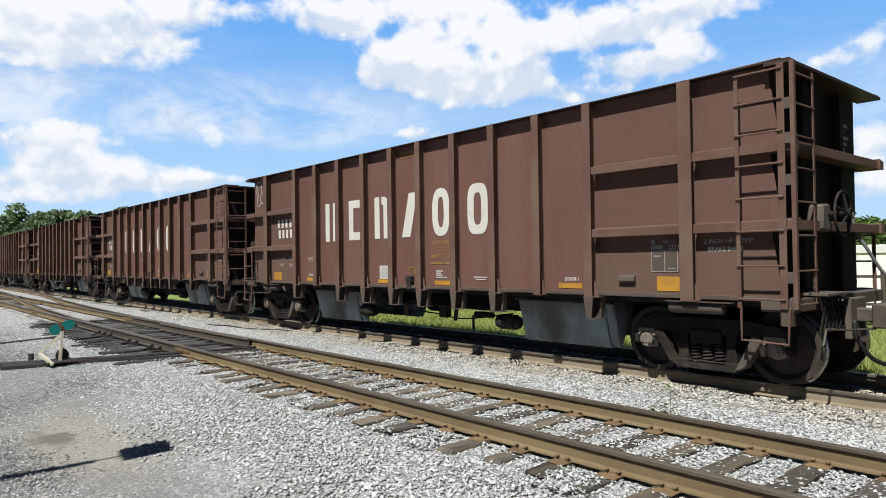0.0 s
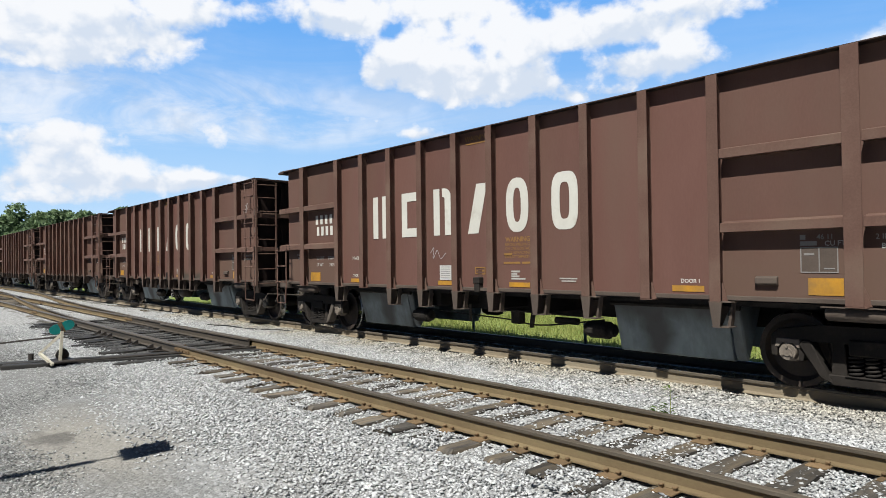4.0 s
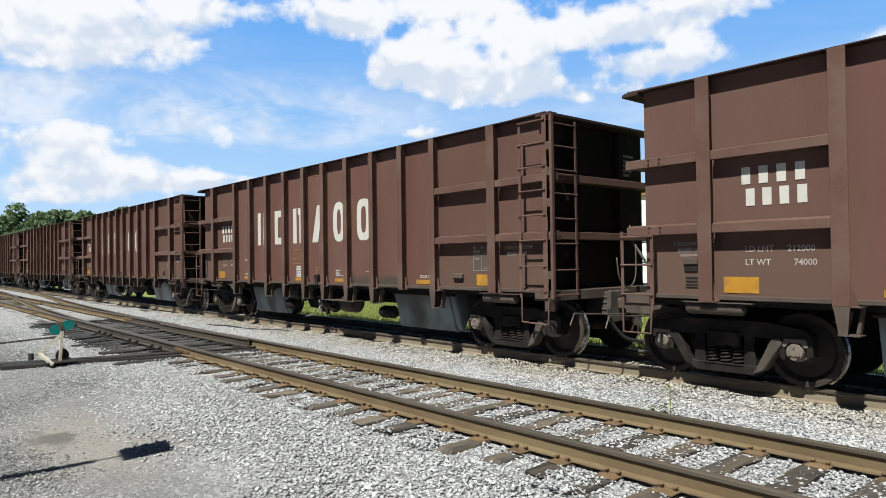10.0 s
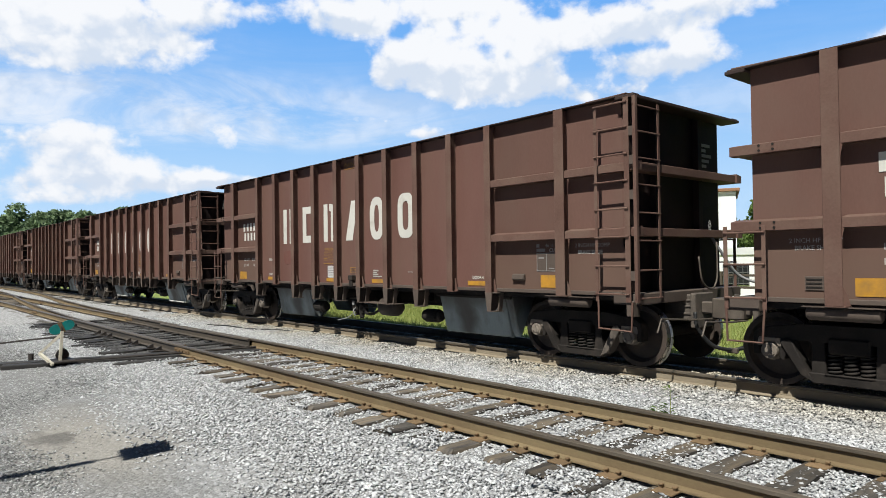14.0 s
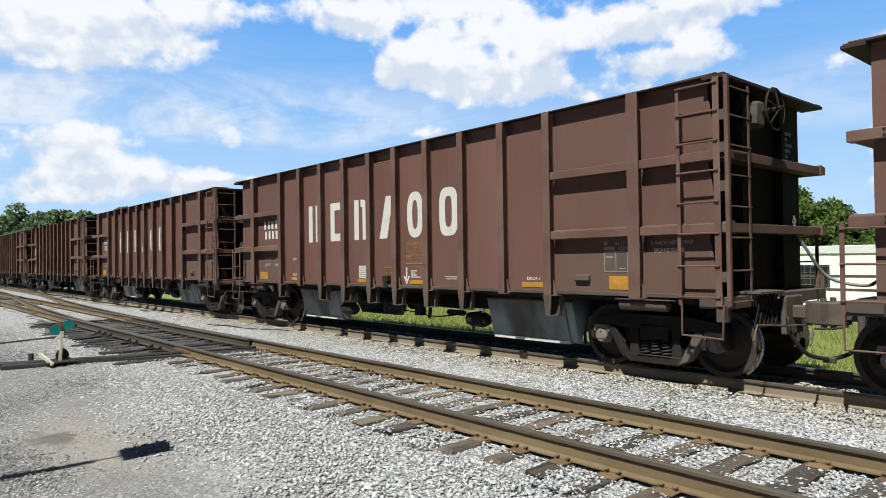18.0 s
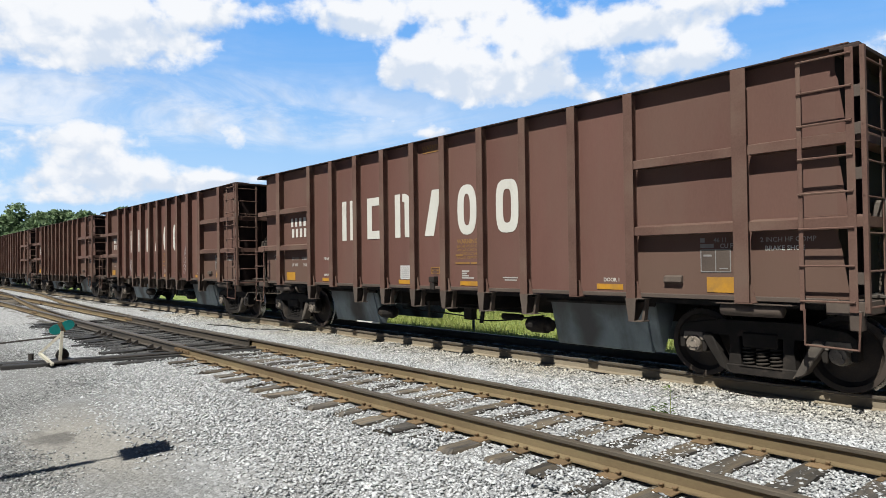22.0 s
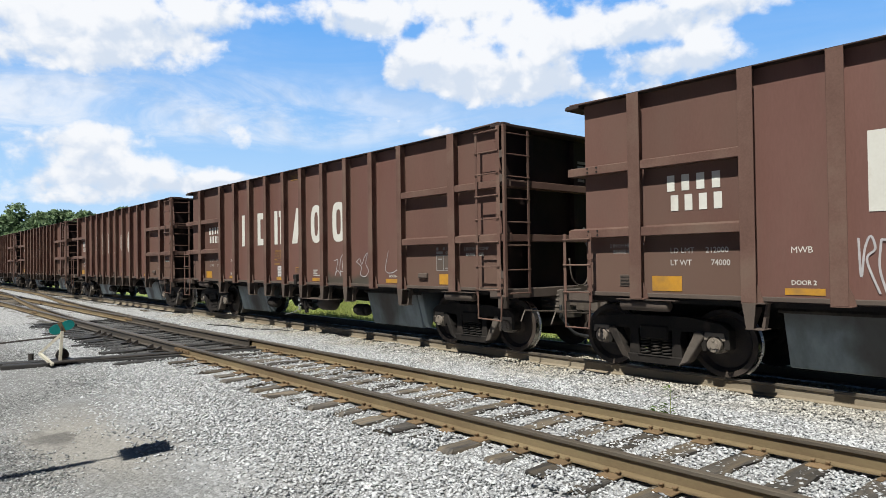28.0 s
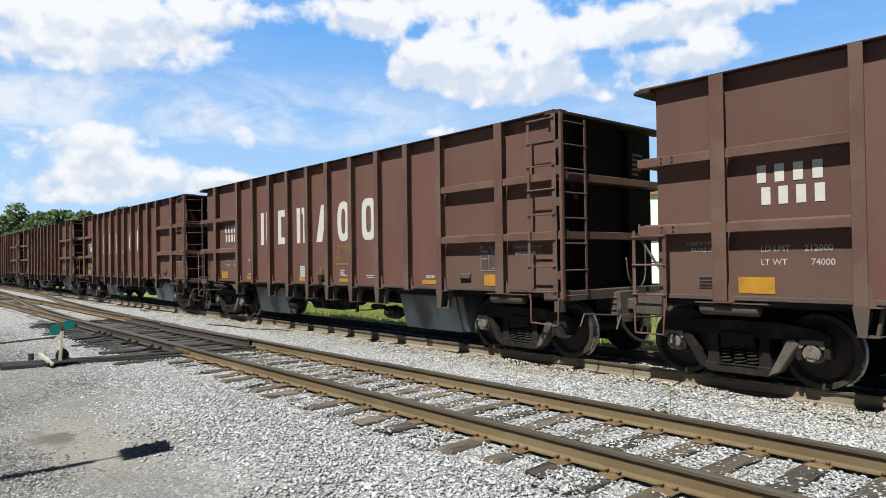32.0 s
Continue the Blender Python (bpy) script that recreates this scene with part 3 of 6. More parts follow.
turnout = tagged(empty("turnout", pose(0, 0, 0)), "oily railway turnout with switch points and long ties", "railway turnout", kind="structure")
far_line = [(x, YARD_Y + RAIL_OFF + turnout_off(x)) for x in np.linspace(POINTS_X - 0.2, -120.0, 46)]
near_line = [(x, YARD_Y - RAIL_OFF + turnout_off(x) + 0.075 * max(0.0, 1 - (POINTS_X - x) / 5.0)) for x in np.linspace(POINTS_X - 0.2, -120.0, 46)]
part("diverging_rail", rail_mesh([(x, y + 0.0) for x, y in far_line if x < -16.5]), M_RAIL, turnout)
part("diverging_rail", rail_mesh(near_line), M_RAIL, turnout)
part("switch_point", rail_mesh([(-13.6, YARD_Y + RAIL_OFF - 0.075), (-19.0, YARD_Y + RAIL_OFF - 0.13)], M_OILRAIL), M_OILRAIL, turnout)
x = -13.45
while x > -36.0:
    long_tie = x > -24
    off = turnout_off(x)
    part("switch_tie", OIL_MESH[rnd.randrange(5)] if long_tie else TIE_MESH[rnd.randrange(4)], M_OILTIE, turnout,
         at=pose(x, YARD_Y + off / 2 + rnd.uniform(-0.1, 0.1) - (0.22 if long_tie else 0.0), TIE_TOP + (rnd.uniform(-0.035, 0.012) if long_tie else -0.03), 0, 0, rnd.uniform(-4, 4)))
    if x > -24:
        for s in ((-1, 1) if rnd.random() < 0.45 else (1,)):
            bm = box(-0.09, 0.09, -0.33, 0.33, 0.0, 0.018, bevel=0.004)
            prism([(0.09, 0.018), (0.25, 0.018), (0.11, 0.10), (0.09, 0.10)], "x", -0.02, 0.02, bm)
            part("slide_plate", bm, M_DARKIRON, turnout, at=pose(x, YARD_Y + s * RAIL_OFF, TIE_TOP, 0, 0, 0 if s > 0 else 180))
    x -= 0.52
# head-block ties that carry the switch stand
for x in (-13.75, -14.12):
    bm = box(-0.12, 0.12, -2.55, 2.1, -0.17, 0.0, bevel=0.012)
    part("head_block_tie", bm, M_OILTIE, turnout, "long dark head-block tie", at=pose(x, 4.35, TIE_TOP + 0.012, 0, 0, -17.0))
bm = tube([(-13.8, 2.75, -0.13), (-13.2, 6.2, -0.13)], 0.02, 8)
part("throw_rod", bm, M_DARKIRON, turnout)
bm = box(-43.2, -41.0, 6.25, 6.34, -0.172, 0.0)
part("frog", bm, M_DARKIRON, turnout)


# ---- the switch stand ----
def build_stand():
    st = empty("switch_stand", pose(-14.2, 2.78, TIE_TOP + 0.015, 0, 0, 0))
    tagged(st, "low switch stand with green oval target and cream legs", "switch stand")
    m_green = surf("green_target_paint", (0.0, 0.20, 0.185), (0.0, 0.26, 0.24), 0.45, scale=5, fine=40, bump=0.03, dirt=(0.02, 0.10, 0.10), dirt_cut=0.62)
    m_cream = surf("cream_paint", (0.62, 0.57, 0.44), (0.75, 0.70, 0.58), 0.6, scale=8, fine=50, bump=0.05, dirt=(0.3, 0.22, 0.15), dirt_cut=0.66, dirt_scale=6)
    bm = box(-0.3, 0.3, -0.24, 0.24, 0, 0.03, bevel=0.006)
    part("base_plate", bm, M_DARKIRON, st)
    bm = bmesh.new()
    lathe([(0.0, -0.13), (0.15, -0.13), (0.17, -0.04), (0.12, 0.06), (0.06, 0.12), (0, 0.12)], 16, bm)
    bmesh.ops.rotate(bm, verts=bm.verts, cent=(0, 0, 0), matrix=Matrix.Rotation(radians(90), 3, "X"))
    bmesh.ops.scale(bm, verts=bm.verts, vec=(0.7, 0.7, 0.7))
    bmesh.ops.translate(bm, verts=bm.verts, vec=(-0.14, 0.08, 0.14))
    part("housing", bm, M_DARKIRON, st, "dark cast iron housing", smooth=True)
    for pts in (((0.06, 0.0, 0.02), (0.0, 0.05, 0.56)), ((-0.10, -0.30, 0.17), (0.0, 0.03, 0.50)), ((0.34, -0.17, 0.0), (-0.10, -0.30, 0.17))):
        bm = bmesh.new()
        a, b = Vector(pts[0]), Vector(pts[1])
        tube([a, b], 0.034, 4, bm)
        part("leg", bm, m_cream, st, "cream painted steel strap")
    bm = tube([(-0.02, 0.05, 0.12), (-0.02, 0.05, 0.70)], 0.022, 8)
    part("spindle", bm, M_DARKIRON, st)
    for s in (-1, 1):
        bm = bmesh.new()
        prism([(0.125 * math.cos(a) + s * 0.105, 0.092 * math.sin(a)) for a in np.linspace(0, 2 * math.pi, 20, endpoint=False)], "y", -0.006, 0.006, bm)
        part("target", bm, m_green, st, "green oval target blade", at=pose(-0.02, 0.05, 0.63, 24, 0, 0) @ pose(0, 0, 0, 0, 0, 62))
    bm = box(-0.035, 0.035, -0.016, 0.016, -0.10, 0.10, bevel=0.004)
    part("target_strap", bm, M_PLATE, st, "rusty strap", at=pose(-0.02, 0.05, 0.63, 24, 0, 0) @ pose(0, 0, 0, 0, 0, 62))
    bm = tube([(-0.02, 0.0, 0.46), (-0.25, -0.45, 0.42), (-0.5, -0.95, 0.37)], 0.016, 8)
    part("throw_lever", bm, M_DARKIRON, st)
    bm = bmesh.new()
    tube([(-0.20, -0.42, 0.05), (-0.20, -0.42, 0.17)], 0.045, 10, bm)
    part("lever_weight", bm, M_DARKIRON, st)


build_stand()

# a loose cable on the ballast between the tracks
cable = part("cable", tube(bend([(-19.6, 7.7, -0.19), (-18.6, 7.95, -0.18), (-17.6, 8.0, -0.19), (-16.4, 8.35, -0.17), (-15.9, 8.5, -0.19)], 6), 0.018, 6), M_RUBBER)
tagged(cable, "black cable lying across the ballast", "cable")


# ---- loose ballast ----
def stones(name, label, n, seed, place, size, material):
    """Many small broken stones: eight-sided, each cut and turned by chance."""
    r = np.random.RandomState(seed)
    base = np.array([(1, 0, 0), (-1, 0, 0), (0, 1, 0), (0, -1, 0), (0, 0, 1), (0, 0, -1)], float)
    tri = np.array([(0, 2, 4), (2, 1, 4), (1, 3, 4), (3, 0, 4), (2, 0, 5), (1, 2, 5), (3, 1, 5), (0, 3, 5)])
    xy, z = place(r, n)
    n = len(xy)
    s = size[0] + (size[1] - size[0]) * r.rand(n) ** 1.7
    v = base[None] * (1 + 0.55 * (r.rand(n, 6, 1) - 0.5)) + 0.35 * (r.rand(n, 6, 3) - 0.5)
    v = v * (s[:, None, None] * np.stack([1 + 0.5 * r.rand(n), 0.7 + 0.4 * r.rand(n), 0.32 + 0.30 * r.rand(n)], 1)[:, None, :])
    a, t = r.rand(n) * 6.283, (r.rand(n) - 0.5) * 1.2
    ca, sa, ct, st = np.cos(a), np.sin(a), np.cos(t), np.sin(t)
    x1 = v[..., 0] * ct[:, None] + v[..., 2] * st[:, None]
    z1 = -v[..., 0] * st[:, None] + v[..., 2] * ct[:, None]
    x2 = x1 * ca[:, None] - v[..., 1] * sa[:, None]
    y2 = x1 * sa[:, None] + v[..., 1] * ca[:, None]
    out = np.stack([x2 + xy[:, 0:1], y2 + xy[:, 1:2], z1 + z[:, None] + s[:, None] * 0.25], -1)
    faces = (tri[None] + 6 * np.arange(n)[:, None, None]).reshape(-1, 3)
    me = bpy.data.meshes.new(name)
    me.vertices.add(n * 6)
    me.vertices.foreach_set("co", out.reshape(-1))
    me.loops.add(len(faces) * 3)
    me.loops.foreach_set("vertex_index", faces.reshape(-1).astype(np.int32))
    me.polygons.add(len(faces))
    me.polygons.foreach_set("loop_start", np.arange(0, len(faces) * 3, 3, dtype=np.int32))
    me.polygons.foreach_set("loop_total", np.full(len(faces), 3, dtype=np.int32))
    me.update(calc_edges=True)
    me.validate()
    me.materials.append(material)
    tagged(new(name, me), label, "gravel", kind="stuff")


def edge_y(x):
    return 2.45 + 0.045 * np.clip(-5.0 - x, 0.0, 8.0) + 0.16 * np.sin(x * 0.9) + 0.12 * np.sin(x * 2.3 + 1)


def oily(x, y):
    return (x < -13.3) & (x > -25.0) & (y > 3.95) & (y < 6.9)


def ballast_place(r, n):
    d = 2.2 + 24.0 * r.rand(n * 3) ** 1.6
    x = np.where(r.rand(n * 3) < 0.05, -1.5 + 5.5 * r.rand(n * 3), 1.5 - d)
    y = 1.6 + 9.7 * r.rand(n * 3)
    keep = (y > edge_y(x) + 1.2 * (r.rand(n * 3) ** 0.8 - 0.5))
    keep &= ~oily(x, y + 0.3 * (r.rand(n * 3) - 0.5))
    # leave rails and most of the tie tops bare
    for c in (TRAIN_Y, YARD_Y):
        for s in (-1, 1):
            keep &= np.abs(y - c - s * RAIL_OFF) > 0.10
    x, y = x[keep][:n], y[keep][:n]
    inside = (np.abs(y - YARD_Y) < 1.3) | (np.abs(y - TRAIN_Y) < 1.3)
    z = np.where(inside, -0.222 + 0.034 * r.rand(len(x)) ** 2.2, -0.208)
    z = np.where((np.abs(y - TRAIN_Y) < 1.5), -0.198, z)
    # a low uneven bank of stones against the foot of the train's near rail
    bank = np.clip((y - (TRAIN_Y - 1.45)) / 0.5, 0.0, 1.0) * (y < TRAIN_Y - RAIL_OFF)
    z = z + bank * (0.030 + 0.014 * np.sin(x * 2.1) + 0.012 * np.sin(x * 5.3 + 1.0))
    # stones have rolled over the tie ends here and there
    over = (y > YARD_Y - 1.45) & (y < YARD_Y - 0.9) & (np.sin(x * 3.1) + np.sin(x * 7.3 + 2 * y) + 1.6 * r.rand(len(x)) > 1.7)
    z = np.where(y < 4.6, np.interp(y, [2.0, 3.0, 3.6, 4.2, 4.6], [-0.25, -0.226, -0.230, -0.230, -0.220]), z)
    z = np.where(over, -0.192 + 0.012 * r.rand(len(x)), z)
    return np.stack([x, y], 1), z


def gravel_place(r, n):
    d = 3.0 + 15.0 * r.rand(n * 2) ** 1.5
    x = np.where(r.rand(n * 2) < 0.06, -2.6 + 6.0 * r.rand(n * 2), 0.5 - d)
    y = 0.3 + 3.7 * r.rand(n * 2)
    keep = (y < edge_y(x) + 0.7 * r.rand(n * 2)) & (((x + 7.3) * 0.5) ** 2 + ((y - 1.9) * 1.1) ** 2 > 0.75 * r.rand(n * 2) ** 0.7)
    keep &= ((x + 8.35) * 1.3) ** 2 + ((y - 1.55) * 2.6) ** 2 > 0.25 + 0.5 * r.rand(n * 2)
    x, y = x[keep][:n], y[keep][:n]
    return np.stack([x, y], 1), np.interp(y, [2.0, 3.0, 3.6, 4.2], [-0.258, -0.239, -0.249, -0.249])


stones("ballast", "light grey crushed stone ballast about the tracks", 205000, 3, ballast_place, (0.0105, 0.0275), M_STONE)
stones("gravel", "small grey gravel scattered on packed dirt", 95000, 4, gravel_place, (0.004, 0.018), M_GRAVEL)


def oil_place(r, n):
    x, y = -25.0 + 11.9 * r.rand(n), 3.8 + 3.2 * r.rand(n)
    keep = oily(x, y + 0.4 * (r.rand(n) - 0.5))
    for s in (-1, 1):
        keep &= np.abs(y - YARD_Y - s * RAIL_OFF) > 0.10
    x, y = x[keep], y[keep]
    return np.stack([x, y], 1), -0.25 + 0.035 * r.rand(len(x))


stones("oily_ballast", "black oil-soaked ballast between the switch ties", 13000, 6, oil_place, (0.010, 0.026), M_OILSTONE)


# ---- grass ----
def build_grass():
    r = np.random.RandomState(8)
    n = 90000
    x = -34 + 40 * r.rand(n)
    y = 11.35 + 17.0 * r.rand(n) ** 1.6
    h = 0.07 + 0.20 * r.rand(n) ** 2 + 0.1 * (np.sin(x * 1.3) + np.sin(y * 1.7 + x)) * 0.4
    h = np.maximum(h, 0.06)
    a = r.rand(n) * 6.283
    z = np.array([ground_z(0, v) for v in y])
    w = 0.006 + 0.009 * r.rand(n)
    lean = (r.rand(n, 2) - 0.5) * 0.30
    p0 = np.stack([x - np.cos(a) * w, y - np.sin(a) * w, z - 0.02], 1)
    p1 = np.stack([x + np.cos(a) * w, y + np.sin(a) * w, z - 0.02], 1)
    p2 = np.stack([x + lean[:, 0], y + lean[:, 1], z + h], 1)
    v = np.stack([p0, p1, p2], 1).reshape(-1, 3)
    f = np.arange(3 * n).reshape(-1, 3)
    tagged(new("grass", raw_mesh(v.tolist(), f.tolist(), M_GRASS)), "tall green and yellowish grass behind the track", "grass", kind="stuff")


build_grass()


def leaf_cloud(r, centres, radii, per, size):
    """Leaf quads scattered through clumps, thicker towards their outside."""
    vs = []
    for c, rad in zip(centres, radii):
        d = r.randn(per, 3)
        d /= np.linalg.norm(d, axis=1)[:, None]
        p = np.array(c) + d * (rad * (0.55 + 0.5 * r.rand(per, 1))) * np.array([1, 1, 0.8])
        u = r.randn(per, 3)
        u /= np.linalg.norm(u, axis=1)[:, None]
        w = np.cross(u, r.randn(per, 3))
        w /= np.linalg.norm(w, axis=1)[:, None]
        s = size * (0.6 + 0.8 * r.rand(per, 1))
        vs.append(np.stack([p - u * s, p + w * s * 0.6, p + u * s, p - w * s * 0.6], 1))
    v = np.concatenate(vs).reshape(-1, 3)
    return v, np.arange(len(v)).reshape(-1, 4)


def build_tree(x, y, base, height, spread, seed, leaf, material, label, per=170, clumps=34, group=""):
    r = np.random.RandomState(seed)
    tr = empty("tree", pose(x, y, base))
    tagged(tr, label, "tree", group)
    bm = bmesh.new()
    top = height * 0.62
    trunk = [(0, 0, -0.3), (0.1 * r.randn(), 0.1 * r.randn(), top * 0.4), (0.2 * r.randn(), 0.2 * r.randn(), top)]
    tube(bend(trunk), [height * 0.03 * (1 - 0.75 * i / 12) for i in range(13)], 8, bm)
    part("trunk", bm, M_BARK, tr)
    cs, rs = [], []
    for i in range(clumps):
        a = r.rand() * 6.283
        k = r.rand()
        zz = height * (0.22 + 0.70 * k)
        env = spread * math.sin(math.pi * min(0.98, 0.18 + 0.80 * k)) ** 0.7
        rr = env * math.sqrt(r.rand()) * 0.95
        cs.append((rr * math.cos(a), rr * math.sin(a), zz))
        rs.append(height * (0.07 + 0.07 * r.rand()))
    bm = bmesh.new()
    for c in cs[::4]:
        st = Vector((0, 0, min(top * 0.95, c[2] * 0.55)))
        tube(bend([st, st.lerp(Vector(c), 0.5) + Vector((0, 0, 0.1 * height * 0.3)), c], 4), [height * 0.011 * (1 - 0.09 * i) for i in range(9)], 5, bm)
    part("limbs", bm, M_BARK, tr)
    v, f = leaf_cloud(r, cs, rs, per, leaf)
    part("crown", raw_mesh(v.tolist(), f.tolist(), material), material, tr)


# the wood far down the line
for i, (px, py, h, sp) in enumerate(((-150, 13.5, 13.2, 4.2), (-146, 18.0, 10.0, 4.6), (-152, 22.5, 13.4, 3.6), (-140, 25.5, 11.3, 5.0), (-150, 31.5, 12.8, 5.4), (-144, 35.0, 12.4, 5.0),
                                      (-152, 40.5, 11.4, 4.4), (-146, 44.0, 13.2, 4.4), (-152, 49.0, 13.4, 4.6), (-140, 51.0, 11.8, 4.2), (-150, 57.0, 11.2, 4.8), (-135, 38.0, 9.2, 4.5), (-135, 29.0, 8.8, 4.5),
                                      (-133, 16.0, 8.2, 4.4), (-133, 22.0, 8.6, 4.4), (-135, 46.0, 9.0, 4.6), (-160, 8.0, 13.0, 4.6))):
    build_tree(px, py * 0.85 + 3.0, -1.5, h * 1.0 + 1.5, sp, 100 + i, 0.40, M_FARLEAF, "dark green deciduous tree of the far wood", 190, 34, "far wood")
# trees behind the white building
for i, (px, py, h, sp) in enumerate(((-20.5, 47.4, 7.2, 2.2), (-18.9, 47.6, 7.6, 2.4), (-17.1, 47.8, 6.9, 2.3), (-15.0, 48.0, 5.4, 2.2), (-13.0, 48.0, 5.7, 2.8), (-9.0, 50.0, 5.4, 3.2), (-25.5, 50.0, 6.4, 3.2), (-4.0, 52.0, 5.8, 3.2), (-30.0, 53.0, 5.8, 3.2))):
    build_tree(px, py, -1.4, h, sp, 200 + i, 0.12, M_LEAF, "bushy green tree behind the white building", 420, 40, "trees behind the building")


# ---- the low white building behind the train ----
def build_house():
    m_wall = surf("white_siding", (0.98, 0.98, 0.98), (1.08, 1.08, 1.08), 0.6, scale=1.0, fine=20, bump=0.05)
    m_roof = surf("pale_roof", (0.80, 0.80, 0.79), (0.92, 0.92, 0.91), 0.6, scale=1.0, fine=20, bump=0.1)
    m_dark = surf("dark_window", (0.02, 0.022, 0.025), (0.04, 0.042, 0.045), 0.15, scale=2, fine=20, bump=0.0)
    m_bar = surf("grey_grille", (0.10, 0.10, 0.10), (0.18, 0.18, 0.18), 0.6, scale=5, fine=40, bump=0.05)
    hs = empty("low_building", pose(-15.6, 40.0, -1.4))
    tagged(hs, "low white building with barred windows and a flat roof", "building")
    part("wall", box(-5.5, 7.5, 0.0, 6.0, -0.3, 3.05), m_wall, hs)
    part("roof", box(-5.9, 7.9, -0.08, 6.4, 3.05, 3.5, bevel=0.03), m_roof, hs, "white fascia and flat roof")
    for x in (-4.6, -2.4, -0.2, 4.6):
        w = part("window", box(x, x + 1.6, -0.05, 0.02, 1.25, 2.45), m_dark, hs, "dark window")
        bm = bmesh.new()
        for k in range(6):
            tube([(x + 0.05 + k * 0.3, -0.08, 1.27), (x + 0.05 + k * 0.3, -0.08, 2.43)], 0.018, 5, bm)
        for k in range(4):
            tube([(x, -0.08, 1.35 + k * 0.33), (x + 1.6, -0.08, 1.35 + k * 0.33)], 0.018, 5, bm)
        part("grille", bm, m_bar, w, "grey steel grille")
    # a taller white shed with a rust-brown roof edge beside it
    m_rust = surf("rust_brown_fascia", (0.30, 0.15, 0.08), (0.42, 0.22, 0.12), 0.7, scale=3, fine=30, bump=0.05)
    sh = empty("tall_shed", pose(-22.22, 46.0, -1.4, 0, 0, 27.0))
    tagged(sh, "tall plain white shed with a rust-brown roof edge", "building")
    part("wall", box(-9.0, 0.0, 0.0, 7.0, -0.3, 7.50), m_wall, sh)
    part("roof", box(-9.3, 0.25, -0.25, 7.3, 7.50, 7.72, bevel=0.03), m_rust, sh, "rust-brown roof edge")
    # rail fence before it
    fn = empty("rail_fence", pose(-14.5, 33.0, ground_z(0, 33.0)))
    tagged(fn, "weathered dark wooden rail fence on grass", "fence")
    for k in range(6):
        part("post", box(-4.8 + 2.4 * k, -4.62 + 2.4 * k, -0.09, 0.09, -0.3, 2.0, bevel=0.01), M_BARK, fn)
    for z in (0.55, 1.15, 1.75):
        part("rail", box(-4.9, 7.4, -0.04, 0.04, z, z + 0.12, bevel=0.01), M_BARK, fn)


build_house()


def build_flood_pole(x, y, height, base, yaw, label, lean=0.0, arm=0.0):
    fp = empty("floodlight_pole", pose(x, y, base, lean, 0, yaw))
    tagged(fp, label, "floodlight pole")
    m_pole = surf("grey_pole_" + str(int(height * 10)), (0.16, 0.15, 0.14), (0.24, 0.23, 0.21), 0.6, metal=0.3, scale=3, fine=40, bump=0.05)
    part("pole", tube([(0, 0, -0.4), (0, 0, height * 0.6), (0, 0, height - 0.1)], [0.13, 0.10, 0.055], 10), m_pole, fp)
    part("bracket", tube(bend([(0, 0, height - 0.35), (0.1, 0, height - 0.15), (-0.28 - arm, 0, height - 0.1)], 4), 0.022, 6), m_pole, fp)
    bm = prism([(-0.56, -0.16), (-0.26, -0.12), (-0.24, 0.16), (-0.59, 0.18)], "y", -0.2, 0.2, bevel=0.02)
    hd = part("lamp_housing", bm, m_pole, fp, "boxy floodlight housing", at=pose(-arm, 0, height + 0.02))
    bm = box(-0.54, -0.29, -0.17, 0.13, -0.14, 0.14, bevel=0.01)
    part("visor", bm, M_DARKIRON, hd, at=pose(-0.005, -0.06, 0.0))


build_flood_pole(-20.75, 20.0, 7.75, -0.75, 0, "tall floodlight pole standing behind the train", 0.0, 0.3)
build_flood_pole(-7.13, -1.72, 5.3, -0.25, -90, "leaning floodlight pole standing beside the yard", -12.3)
build_flood_pole(-20.25, 0.4, 4.9, -0.25, -90, "floodlight pole standing farther along the yard")

# marker stakes in the grass behind the track
m_stake = surf("blue_stake_paint", (0.03, 0.06, 0.11), (0.05, 0.09, 0.16), 0.6, scale=8, fine=50, bump=0.05)
for x, y, h in ((-9.45, 12.3, 0.62), (-6.9, 12.6, 0.55), (-13.2, 12.4, 0.6)):
    st = part("marker_stake", tube([(0, 0, -0.2), (0, 0, h)], 0.035, 8), m_stake, at=pose(x, y, ground_z(0, y)))
    tagged(st, "short dark blue marker stake in the grass", "stake", "marker stakes")


# a thin weed in the ballast
def build_weed(x, y, h, seed):
    r = np.random.RandomState(seed)
    wd = empty("weed", pose(x, y, -0.21))
    tagged(wd, "thin green weed growing out of the ballast", "weed")
    part("stem", tube([(0, 0, 0), (0.01, 0, h * 0.5), (0.0, 0.01, h)], [0.005, 0.004, 0.002], 5), M_GRASS, wd)
    bm = bmesh.new()
    for k in range(26):
        z = h * (0.12 + 0.85 * r.rand())
        a = r.rand() * 6.283
        l = 0.07 + 0.15 * r.rand() * (1.1 - z / h)
        d = Vector((math.cos(a), math.sin(a), 0.5 * r.rand()))
        s = Vector((-math.sin(a), math.cos(a), 0)) * 0.016
        q = Vector((0, 0, z))
        vs = [bm.verts.new(q), bm.verts.new(q + d * l * 0.5 + s), bm.verts.new(q + d * l), bm.verts.new(q + d * l * 0.5 - s)]
        bm.faces.new(vs)
    part("leaves", bm, M_LEAF, wd)


build_weed(-4.05, 6.75, 0.42, 1)
build_weed(-4.2, 6.72, 0.16, 2)


